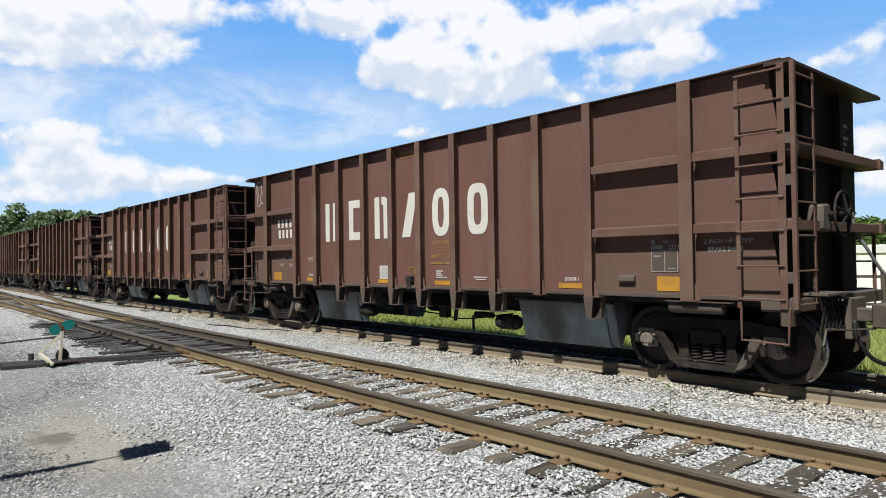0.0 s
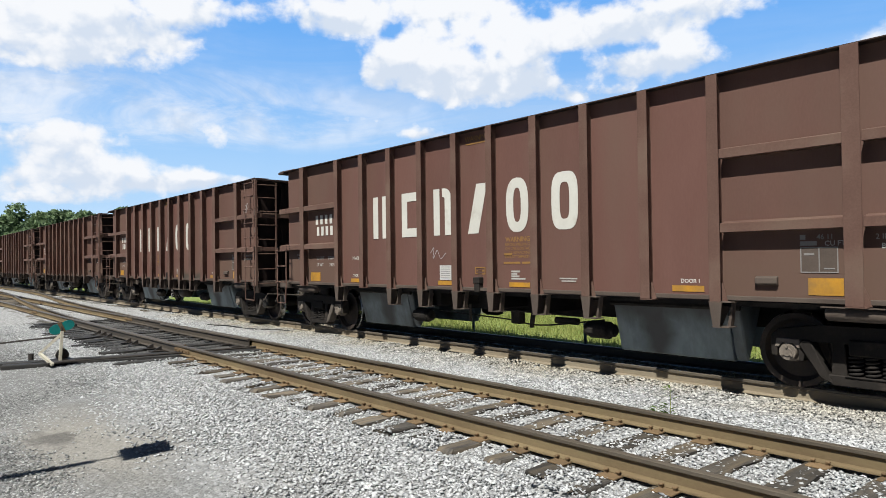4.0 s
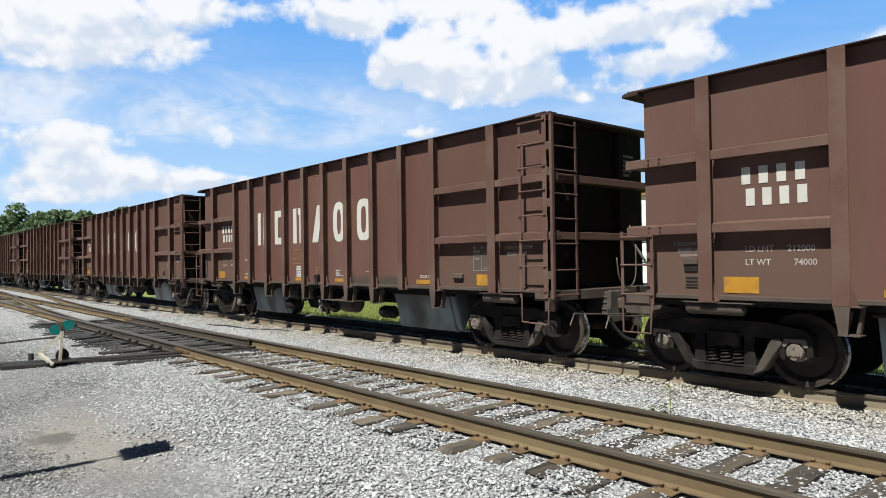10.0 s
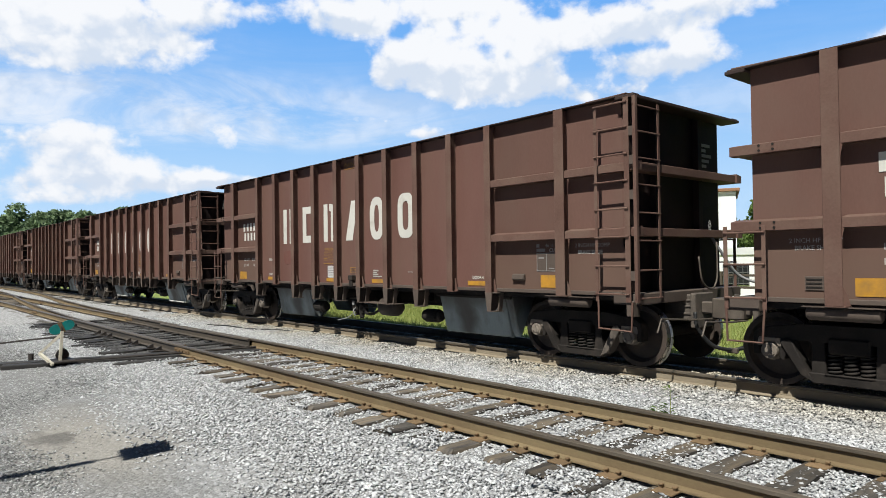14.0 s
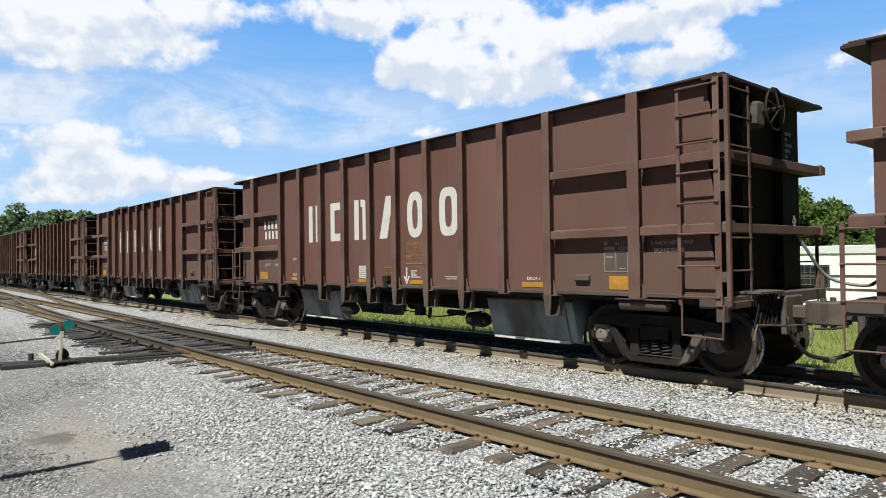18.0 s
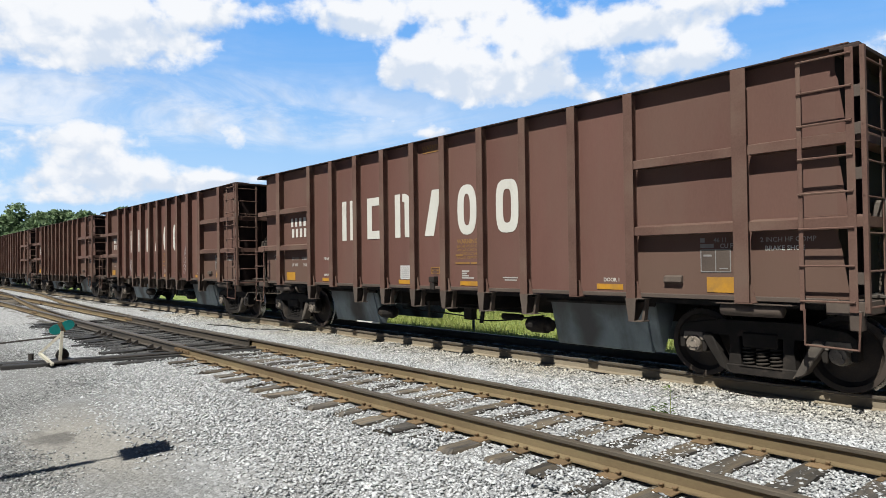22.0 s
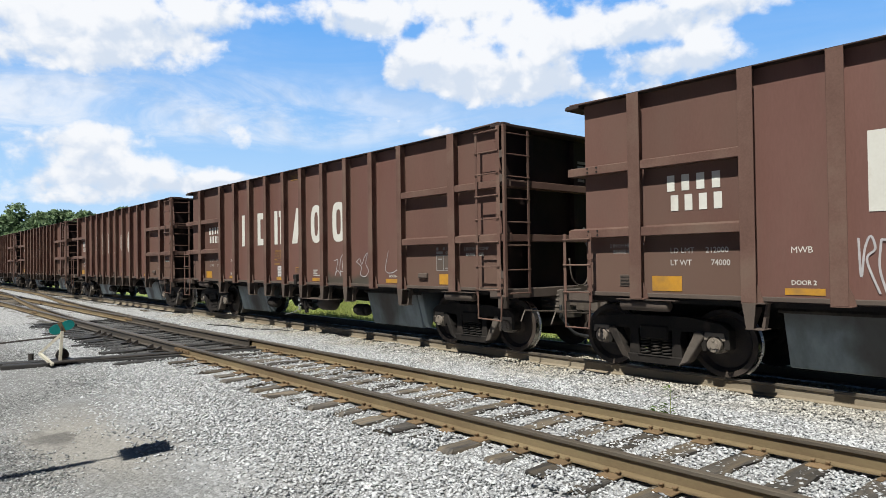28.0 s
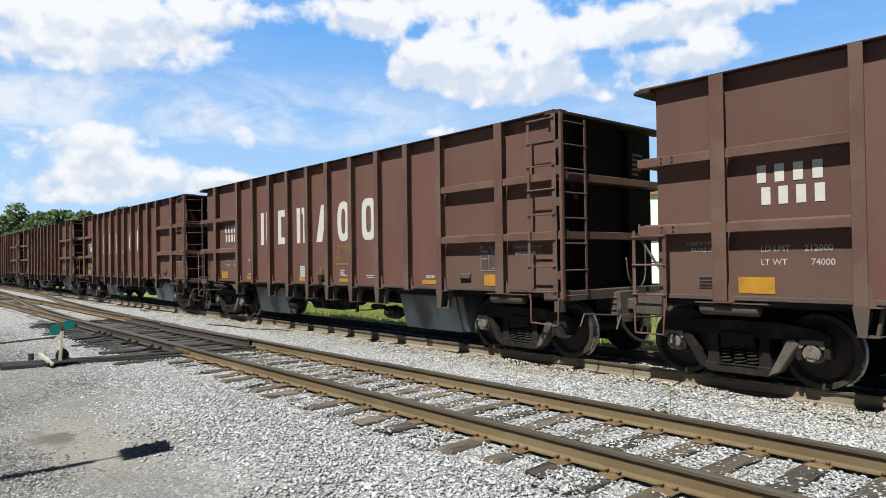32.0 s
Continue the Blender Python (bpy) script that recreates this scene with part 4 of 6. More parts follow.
# ---- clouds: a far shell before the sky that drifts slowly ----
CLOUDS = (  # azimuth and height of the middle in degrees, half widths in degrees, weight
    (-29.3, 17.6, 9.1, 2.3, 1.25), (-21.9, 19.4, 7.4, 1.6, 0.9), (-31.1, 15.1, 6, 1.5, 0.7), (-21.9, 17, 1.3, 0.6, 0.5), (-30.5, 9, 3.9, 1.9, 1.15),
    (-27.9, 7.1, 5.9, 1.3, 0.95), (-23.4, 6.4, 5, 1, 0.95), (-32.2, 5.7, 3.9, 1, 0.6), (-18.6, 6.7, 2.6, 0.5, 0.7), (-29.8, 4.9, 6.1, 0.7, 0.6),
    (-19.2, 10.8, 2.4, 1.1, 0.62), (-18.4, 9.4, 1.3, 0.8, 0.55), (-14.2, 9.8, 1.7, 0.5, 0.55), (-12.6, 10.4, 1, 0.5, 0.4), (-2, 10.6, 3, 0.7, 0.8),
    (-10.4, 19.9, 4.2, 1.1, 1), (-0.9, 20.7, 7.7, 1.3, 1), (-2.9, 16.4, 4.6, 2.1, 1), (2.9, 15, 5.7, 2.2, 1.2), (7.2, 15.3, 2.8, 1.8, 0.9), (4.4,
    18.5, 5.7, 1.7, 0.9), (13.3, 18.2, 8.3, 1.9, 1.15), (19.5, 19.2, 6.1, 1.1, 1), (16.4, 15.3, 5.6, 1.4, 1), (20.3, 16, 2.5, 1.1, 0.8), (10.4, 13.3,
    1.8, 0.9, 0.6), (14.1, 13.5, 2.7, 0.6, 0.6), (31.2, 14.7, 2.1, 1.5, 0.75), (29.4, 13.8, 1.8, 0.9, 0.6), (33.3, 15.3, 1.3, 1.5, 0.5), (32.5, 8, 2,
    2.4, 0.8), (33.1, 4.8, 2.6, 1.6, 0.8), (-7.6, 17.6, 1.9, 0.8, 0.5), (-7.2, 19.5, 3.0, 1.2, 1.3), (-5.4, 16.4, 2.2, 1.6, 0.9), (-27, 12.4, 8, 0.5, 0.32), (-14, 11.9, 8, 0.4, 0.32), (-5, 11.6, 5, 0.6, 0.4))
GAPS = (  # blue openings in them
    (-4.3, 18.9, 0.9, 0.6, 0.42), (8.7, 19.6, 1.1, 0.6, 0.44), (10.9, 15.9, 1.4, 1.3, 0.41), (-8.6, 17, 2.1, 1.3, 0.39), (-15.6, 17.8, 3.0, 1.8, 0.33), (15.1, 16.7, 3.1, 0.4, 0.25), (1.5, 17.4, 2.0, 0.35, 0.16), (23.6, 16.4, 2, 1.2, 0.33), (-16.9, 8.2, 3.1, 1, 0.28))


def build_clouds():
    m = bpy.data.materials.new("drifting_clouds")
    m.use_nodes = True
    nt = m.node_tree
    N, L = nt.nodes, nt.links
    N.clear()
    uv = N.new("ShaderNodeUVMap")
    uv.uv_map = "UVMap"

    def op(kind, a, c=0.0, d=None):
        n = N.new("ShaderNodeMath")
        n.operation = kind
        for i, v in enumerate((a, c) if d is None else (a, c, d)):
            if isinstance(v, (int, float)):
                n.inputs[i].default_value = v
            else:
                L.new(v, n.inputs[i])
        return n.outputs[0]

    def nz(scale, detail, rough, stretch=(1, 1, 1), shift=0.0, dist=0.0, rise=0.0):
        mp = N.new("ShaderNodeMapping")
        mp.inputs["Scale"].default_value = stretch
        mp.inputs["Location"].default_value = (shift, shift * 0.7 + rise * stretch[1], 0)
        L.new(uv.outputs[0], mp.inputs["Vector"])
        n = N.new("ShaderNodeTexNoise")
        n.inputs["Scale"].default_value = scale
        n.inputs["Detail"].default_value = detail
        n.inputs["Roughness"].default_value = rough
        n.inputs["Distortion"].default_value = dist
        L.new(mp.outputs[0], n.inputs["Vector"])
        return n.outputs["Fac"]

    def smooth(v, a, c, lo=0.0, hi=1.0):
        r = N.new("ShaderNodeMapRange")
        r.interpolation_type = "SMOOTHSTEP"
        for k, q in (("From Min", a), ("From Max", c), ("To Min", lo), ("To Max", hi)):
            r.inputs[k].default_value = q
        L.new(v, r.inputs["Value"])
        return r.outputs[0]
    sep = N.new("ShaderNodeSeparateXYZ")
    L.new(uv.outputs[0], sep.inputs[0])
    body = tilt = None
    for az, el, ra, re, w in CLOUDS:
        dx = op("DIVIDE", op("SUBTRACT", sep.outputs[0], az), ra)
        dy = op("DIVIDE", op("SUBTRACT", sep.outputs[1], el), re)
        d = op("ADD", op("MULTIPLY", dx, dx), op("MULTIPLY", dy, dy))
        f = op("MULTIPLY", op("POWER", 2.718, op("MULTIPLY", d, -0.8)), w)
        g = op("MULTIPLY", f, dy)
        tilt = g if tilt is None else op("ADD", tilt, g)
        body = f if body is None else op("ADD", body, op("MULTIPLY", f, op("SUBTRACT", 1.0, op("MINIMUM", body, 1.0))))
    for az, el, ra, re, w in GAPS:
        dx = op("DIVIDE", op("SUBTRACT", sep.outputs[0], az), ra)
        dy = op("DIVIDE", op("SUBTRACT", sep.outputs[1], el), re)
        d = op("ADD", op("MULTIPLY", dx, dx), op("MULTIPLY", dy, dy))
        body = op("SUBTRACT", body, op("MULTIPLY", op("POWER", 2.718, op("MULTIPLY", d, -0.8)), w))
    puff = nz(0.26, 7.0, 0.50, (1, 1.5, 1), 3.0, 0.25)
    above = nz(0.26, 7.0, 0.50, (1, 1.5, 1), 3.0, 0.25, 0.7)
    fine = nz(0.9, 6.0, 0.6, (1, 1.4, 1), 9.0)
    # rounded heads
    warp = N.new("ShaderNodeVectorMath")
    warp.operation = "MULTIPLY_ADD"
    wn = N.new("ShaderNodeTexNoise")
    wn.inputs["Scale"].default_value = 0.4
    wn.inputs["Detail"].default_value = 4.0
    L.new(uv.outputs[0], wn.inputs["Vector"])
    L.new(wn.outputs["Color"], warp.inputs[0])
    warp.inputs[1].default_value = (2.2, 1.6, 0.0)
    L.new(uv.outputs[0], warp.inputs[2])
    head = N.new("ShaderNodeTexVoronoi")
    head.feature = "SMOOTH_F1"
    head.inputs["Scale"].default_value = 0.42
    head.inputs["Detail"].default_value = 3.0
    head.inputs["Roughness"].default_value = 0.45
    head.inputs["Smoothness"].default_value = 0.35
    L.new(warp.outputs[0], head.inputs["Vector"])
    billow = op("SUBTRACT", 0.5, head.outputs["Distance"])
    dens = op("ADD", op("MULTIPLY", body, 1.15), op("MULTIPLY", op("SUBTRACT", puff, 0.54), 1.15))
    dens = op("ADD", dens, op("MULTIPLY", op("SUBTRACT", fine, 0.5), 0.46))
    dens = op("ADD", dens, op("MULTIPLY_ADD", billow, 0.42, 0.15))
    cover = smooth(dens, 0.40, 0.92)
    # thin high streaks
    streak = nz(0.10, 8.0, 0.62, (0.55, 2.6, 1), 21.0, 0.8)
    band = op("MULTIPLY", smooth(sep.outputs[1], 8.5, 10.5), smooth(sep.outputs[1], 13.0, 16.0, 1.0, 0.15))
    thin = op("MULTIPLY", smooth(streak, 0.34, 0.64), op("MULTIPLY", band, smooth(sep.outputs[0], -26.0, 6.0, 0.85, 0.3)))
    haze = smooth(sep.outputs[1], -2.0, 11.0, 0.24, 0.0)
    veil = op("MAXIMUM", op("MAXIMUM", cover, thin), haze)
    alpha = op("MULTIPLY", smooth(sep.outputs[1], 30.0, 46.0, 1.0, 0.0), smooth(op("ABSOLUTE", sep.outputs[0]), 50.0, 70.0, 1.0, 0.0))
    lit = op("ADD", op("MULTIPLY", op("SUBTRACT", puff, above), 2.2), op("MULTIPLY_ADD", billow, 1.5, 0.28))
    lit = op("ADD", lit, op("MULTIPLY", tilt, 1.2))   # bright tops, grey undersides
    shade = smooth(op("ADD", lit, op("MULTIPLY", op("SUBTRACT", fine, 0.5), 0.5)), -1.1, -0.05)

    def blend(f, a, c):
        n = N.new("ShaderNodeMix")
        n.data_type = "RGBA"
        L.new(f, n.inputs["Factor"])
        for key, v in (("A", a), ("B", c)):
            if isinstance(v, tuple):
                n.inputs[key].default_value = (*v, 1)
            else:
                L.new(v, n.inputs[key])
        return n
    white = blend(shade, (0.64, 0.72, 0.84), (0.885, 0.905, 0.94)).outputs["Result"]
    blue = blend(smooth(sep.outputs[1], 0.0, 24.0), (0.45, 0.69, 0.95), (0.115, 0.375, 0.86)).outputs["Result"]
    col = blend(veil, blue, white)
    em = N.new("ShaderNodeEmission")
    em.inputs["Strength"].default_value = 0.77
    L.new(col.outputs["Result"], em.inputs["Color"])
    tr = N.new("ShaderNodeBsdfTransparent")
    ms = N.new("ShaderNodeMixShader")
    out = N.new("ShaderNodeOutputMaterial")
    L.new(alpha, ms.inputs[0])
    L.new(tr.outputs[0], ms.inputs[1])
    L.new(em.outputs[0], ms.inputs[2])
    L.new(ms.outputs[0], out.inputs["Surface"])
    # the shell: azimuth from the camera's aim, clockwise, and height
    R = 4200.0
    azs, els = np.linspace(-84, 84, 57), np.linspace(-4, 62, 23)
    verts = []
    for e in els:
        for a in azs:
            th = -YAW + radians(a)
            verts.append((R * math.cos(radians(e)) * math.sin(th), R * math.cos(radians(e)) * math.cos(th), R * math.sin(radians(e))))
    n = len(azs)
    faces = [(j * n + i, j * n + i + 1, (j + 1) * n + i + 1, (j + 1) * n + i) for j in range(len(els) - 1) for i in range(n - 1)]
    me = raw_mesh(verts, faces, m)
    lay = me.uv_layers.new(name="UVMap")
    for p in me.polygons:
        for li in p.loop_indices:
            vi = me.loops[li].vertex_index
            lay.data[li].uv = (azs[vi % n], els[vi // n])
    ob = new("backdrop_clouds", me)
    ob.matrix_basis = pose(0, 0, 1.6)
    tagged(ob, "white fair-weather clouds drifting across a blue sky", "clouds", kind="structure")
    return ob


clouds = build_clouds()


# ---- the ballast cars ----
BAY, WIDE = 0.992, 1.555
RIBS = [(-0.45 - BAY * (4 - i)) if i < 5 else (0.45 + BAY * (i - 5)) for i in range(10)]
WIDE_X = RIBS[-1] + WIDE                  # the ribs over the trucks
END_R, END_L = WIDE_X + 1.02, -WIDE_X - 0.93  # end walls
LIP_R, LIP_L = WIDE_X + 1.31, -WIDE_X - 1.16
POST_X = WIDE_X + 1.23                    # ladder at the leading corner
PANEL_Y, RIB_Y = 1.385, 1.55
Z_SILL, Z_TOP = 1.12, 3.895
AXLE_R = 0.457
TRUCK_X, WHEELBASE = 5.98, 1.778
BEAMS = ((2.83, 2.965), (1.915, 2.05))    # side and end beams
CHUTES = (-3.28, 3.53)
LEVELS = (1.11, 1.50, 1.91, 2.30, 2.69, 3.06, 3.43, 3.78)


WRITTEN = {}


def text_mesh(body, size, material, align="LEFT"):
    """Writing in the built-in font, upright, to be read from the camera's side."""
    key = (body, size, material.name)
    if key in WRITTEN:
        return WRITTEN[key]
    cu = bpy.data.curves.new("writing", "FONT")
    cu.body = body
    cu.size = size
    cu.align_x = align
    cu.resolution_u = 2
    cu.offset = 0.0 if "M" in body else size * 0.014   # a swollen M closes up
    cu.space_character = 0.97
    ob = new("tmp_writing", cu)
    bpy.context.view_layer.update()
    me = bpy.data.meshes.new_from_object(ob.evaluated_get(bpy.context.evaluated_depsgraph_get()))
    bpy.data.objects.remove(ob)
    for v in me.vertices:
        v.co = (v.co.x, 0.0, v.co.y)
    me.materials.clear()
    me.materials.append(material)
    WRITTEN[key] = me
    return me


def flat(polys, bm=None):
    """Flat shapes on the side, thin; polys in (x, z)."""
    own = bm if bm is not None else bmesh.new()
    for poly in polys:
        prism(poly, "y", -0.003, 0.0, own)
    bmesh.ops.remove_doubles(own, verts=own.verts, dist=0.0005)
    return own


def rect(x0, x1, z0, z1):
    return [(x0, z0), (x1, z0), (x1, z1), (x0, z1)]


def ring(cx, cz, rx, rz, t, a0=0.0, a1=360.0, n=24, flatness=2.6):
    """Quads of a rounded band."""
    out = []

    def pt(a, k):
        c, s = math.cos(a), math.sin(a)
        e = 2.0 / flatness
        return (cx + (rx - k * t) * math.copysign(abs(c) ** e, c), cz + (rz - k * t) * math.copysign(abs(s) ** e, s))
    for i in range(n):
        a, b = radians(a0 + (a1 - a0) * i / n), radians(a0 + (a1 - a0) * (i + 1) / n)
        out.append([pt(a, 0), pt(b, 0), pt(b, 1), pt(a, 1)])
    return out


def big_marks():
    """Six plain white shapes along the side, half a metre by nine tenths."""
    w, h, t = 0.25, 0.435, 0.175
    yield [rect(-w, -w + t, -h, h), rect(w - t, w, -h, h)]
    yield [rect(-w, -w + t, -h, h), rect(-w + t, w - 0.03, h - 0.17, h), rect(-w + t, w - 0.02, -h, -h + 0.17)]
    yield [rect(-w, -w + t, -h, h), rect(0.07, w, -h, h - 0.1)] + ring(0.0, 0.2, 0.25, 0.235, 0.16, 0, 90, 8)
    yield [[(-w, -h), (-w + 0.27, -h), (w, h), (w - 0.27, h)]]
    yield ring(0, 0, 0.25, 0.45, 0.165)
    yield ring(0, 0, 0.26, 0.45, 0.165, flatness=3.4)


def rib_mesh(width, wide):
    """A rib of plate: an outer flange, a web behind it and a small gusset at its foot; side = -y."""
    bm = box(-width / 2, width / 2, -RIB_Y, -RIB_Y + 0.016, Z_SILL - 0.06, Z_TOP - 0.012, bevel=0.004)
    box(-0.03, 0.03, -RIB_Y + 0.015, -PANEL_Y, Z_SILL - 0.06, Z_TOP - 0.014, bm)
    box(-width / 2, width / 2 + 0.03, -RIB_Y + 0.002, -PANEL_Y, Z_SILL - 0.072, Z_SILL - 0.06, bm)
    prism([(0.03, Z_SILL - 0.06), (width / 2 + 0.05, Z_SILL - 0.06), (width / 2 + 0.02, Z_SILL + 0.05), (0.06, Z_SILL + 0.17), (0.03, Z_SILL + 0.17)], "y", -PANEL_Y - 0.075, -PANEL_Y - 0.066, bm)
    return bm


def foot_mesh():
    """The foot below a rib: a front plate that leans in, two webs and a small base plate."""
    bm = bmesh.new()
    # front plate narrows downwards, a web behind it, a second leaning plate beside it
    y0 = -RIB_Y + 0.002
    prism([(-0.085, 1.06), (0.085, 1.06), (0.055, 0.75), (-0.035, 0.75)], "y", y0, y0 + 0.014, bm)
    prism([(y0 + 0.014, 1.06), (-1.20, 1.06), (-1.20, 0.95), (-1.38, 0.75), (y0 + 0.014, 0.75)], "x", -0.006, 0.006, bm)
    prism([(0.16, 1.06), (0.185, 1.06), (0.14, 0.75), (0.10, 0.75)], "y", -1.44, -1.36, bm)
    box(-0.05, 0.17, y0, -1.34, 0.738, 0.75, bm)
    box(-0.09, 0.20, y0, -1.2, 1.05, 1.062, bm)
    return bm


def wheel_mesh():
    """A cast wheel: tread, flange, dished plate, hub. Its outer side faces -y."""
    r = AXLE_R
    return lathe([(0.0, -0.055), (0.115, -0.055), (0.13, -0.03), (0.16, -0.01), (r - 0.12, 0.012), (r - 0.085, -0.03), (r - 0.07, -0.068), (r - 0.005, -0.068), (r, -0.06),
                  (r + 0.003, 0.03), (r + 0.028, 0.045), (r + 0.022, 0.068), (r - 0.08, 0.068), (r - 0.11, 0.045), (0.16, 0.04), (0.13, 0.07), (0.09, 0.07), (0.0, 0.07)], 36)


def wheel_object(parent, side, mesh_cache):
    ob = part("wheel", mesh_cache, M_WHEEL, parent, at=pose(0, side * (RAIL_OFF + 0.01), 0, 0, 0, 0 if side < 0 else 180))
    return ob


def side_frame_mesh():
    """A cast truck side frame: deep top member, columns, pedestals and bottom; about the truck's middle, on y = 0."""
    bm = bmesh.new()
    y0, y1 = -0.09, 0.09
    h = WHEELBASE / 2
    prism([(-h - 0.20, 0.66), (-h - 0.10, 0.74), (-0.52, 0.80), (0.52, 0.80), (h + 0.10, 0.74), (h + 0.20, 0.66), (h + 0.20, 0.565), (h - 0.22, 0.60), (0.52, 0.60), (-0.52, 0.60), (-h + 0.22, 0.60), (-h - 0.20, 0.565)], "y", y0, y1, bm, bevel=0.014)
    for s in (-1, 1):
        prism([(s * 0.25, 0.17), (s * 0.42, 0.17), (s * 0.41, 0.30), (s * 0.38, 0.48), (s * 0.42, 0.66), (s * 0.27, 0.66)], "y", y0 + 0.012, y1, bm, bevel=0.01)              # column
        prism([(s * (h - 0.24), 0.62), (s * (h - 0.11), 0.62), (s * (h - 0.12), 0.36), (s * (h - 0.17), 0.36)], "y", y0, y1, bm, bevel=0.008)  # pedestal
        prism([(s * (h + 0.12), 0.62), (s * (h + 0.20), 0.62), (s * (h + 0.20), 0.40), (s * (h + 0.13), 0.40)], "y", y0, y1, bm, bevel=0.008)
    prism([(-0.50, 0.19), (-0.40, 0.115), (0.40, 0.115), (0.50, 0.19), (0.44, 0.24), (-0.44, 0.24)], "y", y0 - 0.01, y1, bm, bevel=0.012)
    return bm


def tension_mesh(s):
    """The leaning arm from a pedestal down to the frame's bottom."""
    h = WHEELBASE / 2
    return prism([(s * 0.38, 0.13), (s * 0.52, 0.19), (s * (h - 0.13), 0.56), (s * (h - 0.17), 0.62), (s * (h - 0.26), 0.62), (s * 0.45, 0.25)], "y", -0.125, 0.07, bevel=0.014)


def spring_mesh():
    bm = bmesh.new()
    for cx in (-0.17, 0.0, 0.17):
        pts = [(cx + 0.068 * math.cos(a), -0.02 + 0.068 * math.sin(a), 0.23 + 0.235 * a / (2 * math.pi * 5)) for a in np.linspace(0, 2 * math.pi * 5, 61)]
        tube(pts, 0.017, 5, bm)
    box(-0.26, 0.26, -0.11, 0.09, 0.222, 0.238, bm)
    return bm


def bearing_mesh():
    bm = lathe([(0.0, -0.13), (0.05, -0.13), (0.055, -0.118), (0.095, -0.118), (0.10, -0.105), (0.105, -0.02), (0.125, -0.01), (0.125, 0.09), (0.0, 0.09)], 18)
    for k in range(3):
        a = radians(90 + 120 * k)
        tube([(0.062 * math.cos(a), -0.115, 0.062 * math.sin(a)), (0.062 * math.cos(a), -0.142, 0.062 * math.sin(a))], 0.018, 6, bm)
    return bm


def adapter_mesh():
    return prism([(-0.15, 0.06), (-0.13, 0.16), (0.13, 0.16), (0.15, 0.06), (0.11, 0.05), (0.07, 0.115), (-0.07, 0.115), (-0.11, 0.05)], "y", -0.1, 0.1, bevel=0.006)


def coupler_mesh():
    """A knuckle coupler that reaches out to x = 0 from x = -0.75."""
    bm = box(-0.75, -0.22, -0.075, 0.075, -0.09, 0.09, bevel=0.02)
    prism([(-0.26, -0.13), (-0.26, 0.16), (-0.10, 0.19), (0.05, 0.16), (0.06, 0.09), (-0.06, 0.05), (-0.06, -0.03), (0.03, -0.05), (0.06, -0.12), (-0.05, -0.17)], "z", -0.15, 0.15, bm, bevel=0.018)
    tube([(0.0, 0.11, -0.20), (0.0, 0.11, 0.20)], 0.04, 8, bm)
    return bm


def brake_wheel_mesh():
    bm = bmesh.new()
    R = 0.27
    tube([(0, R * math.cos(a), R * math.sin(a)) for a in np.linspace(0, 2 * math.pi, 29)], 0.017, 6, bm, close=False)
    for k in range(5):
        a = 2 * math.pi * k / 5 + 0.3
        tube([(0.05, 0.03 * math.cos(a), 0.03 * math.sin(a)), (0.0, R * math.cos(a), R * math.sin(a))], 0.013, 6, bm)
    tube([(-0.30, 0, 0), (0.08, 0, 0)], 0.035, 8, bm)
    return bm


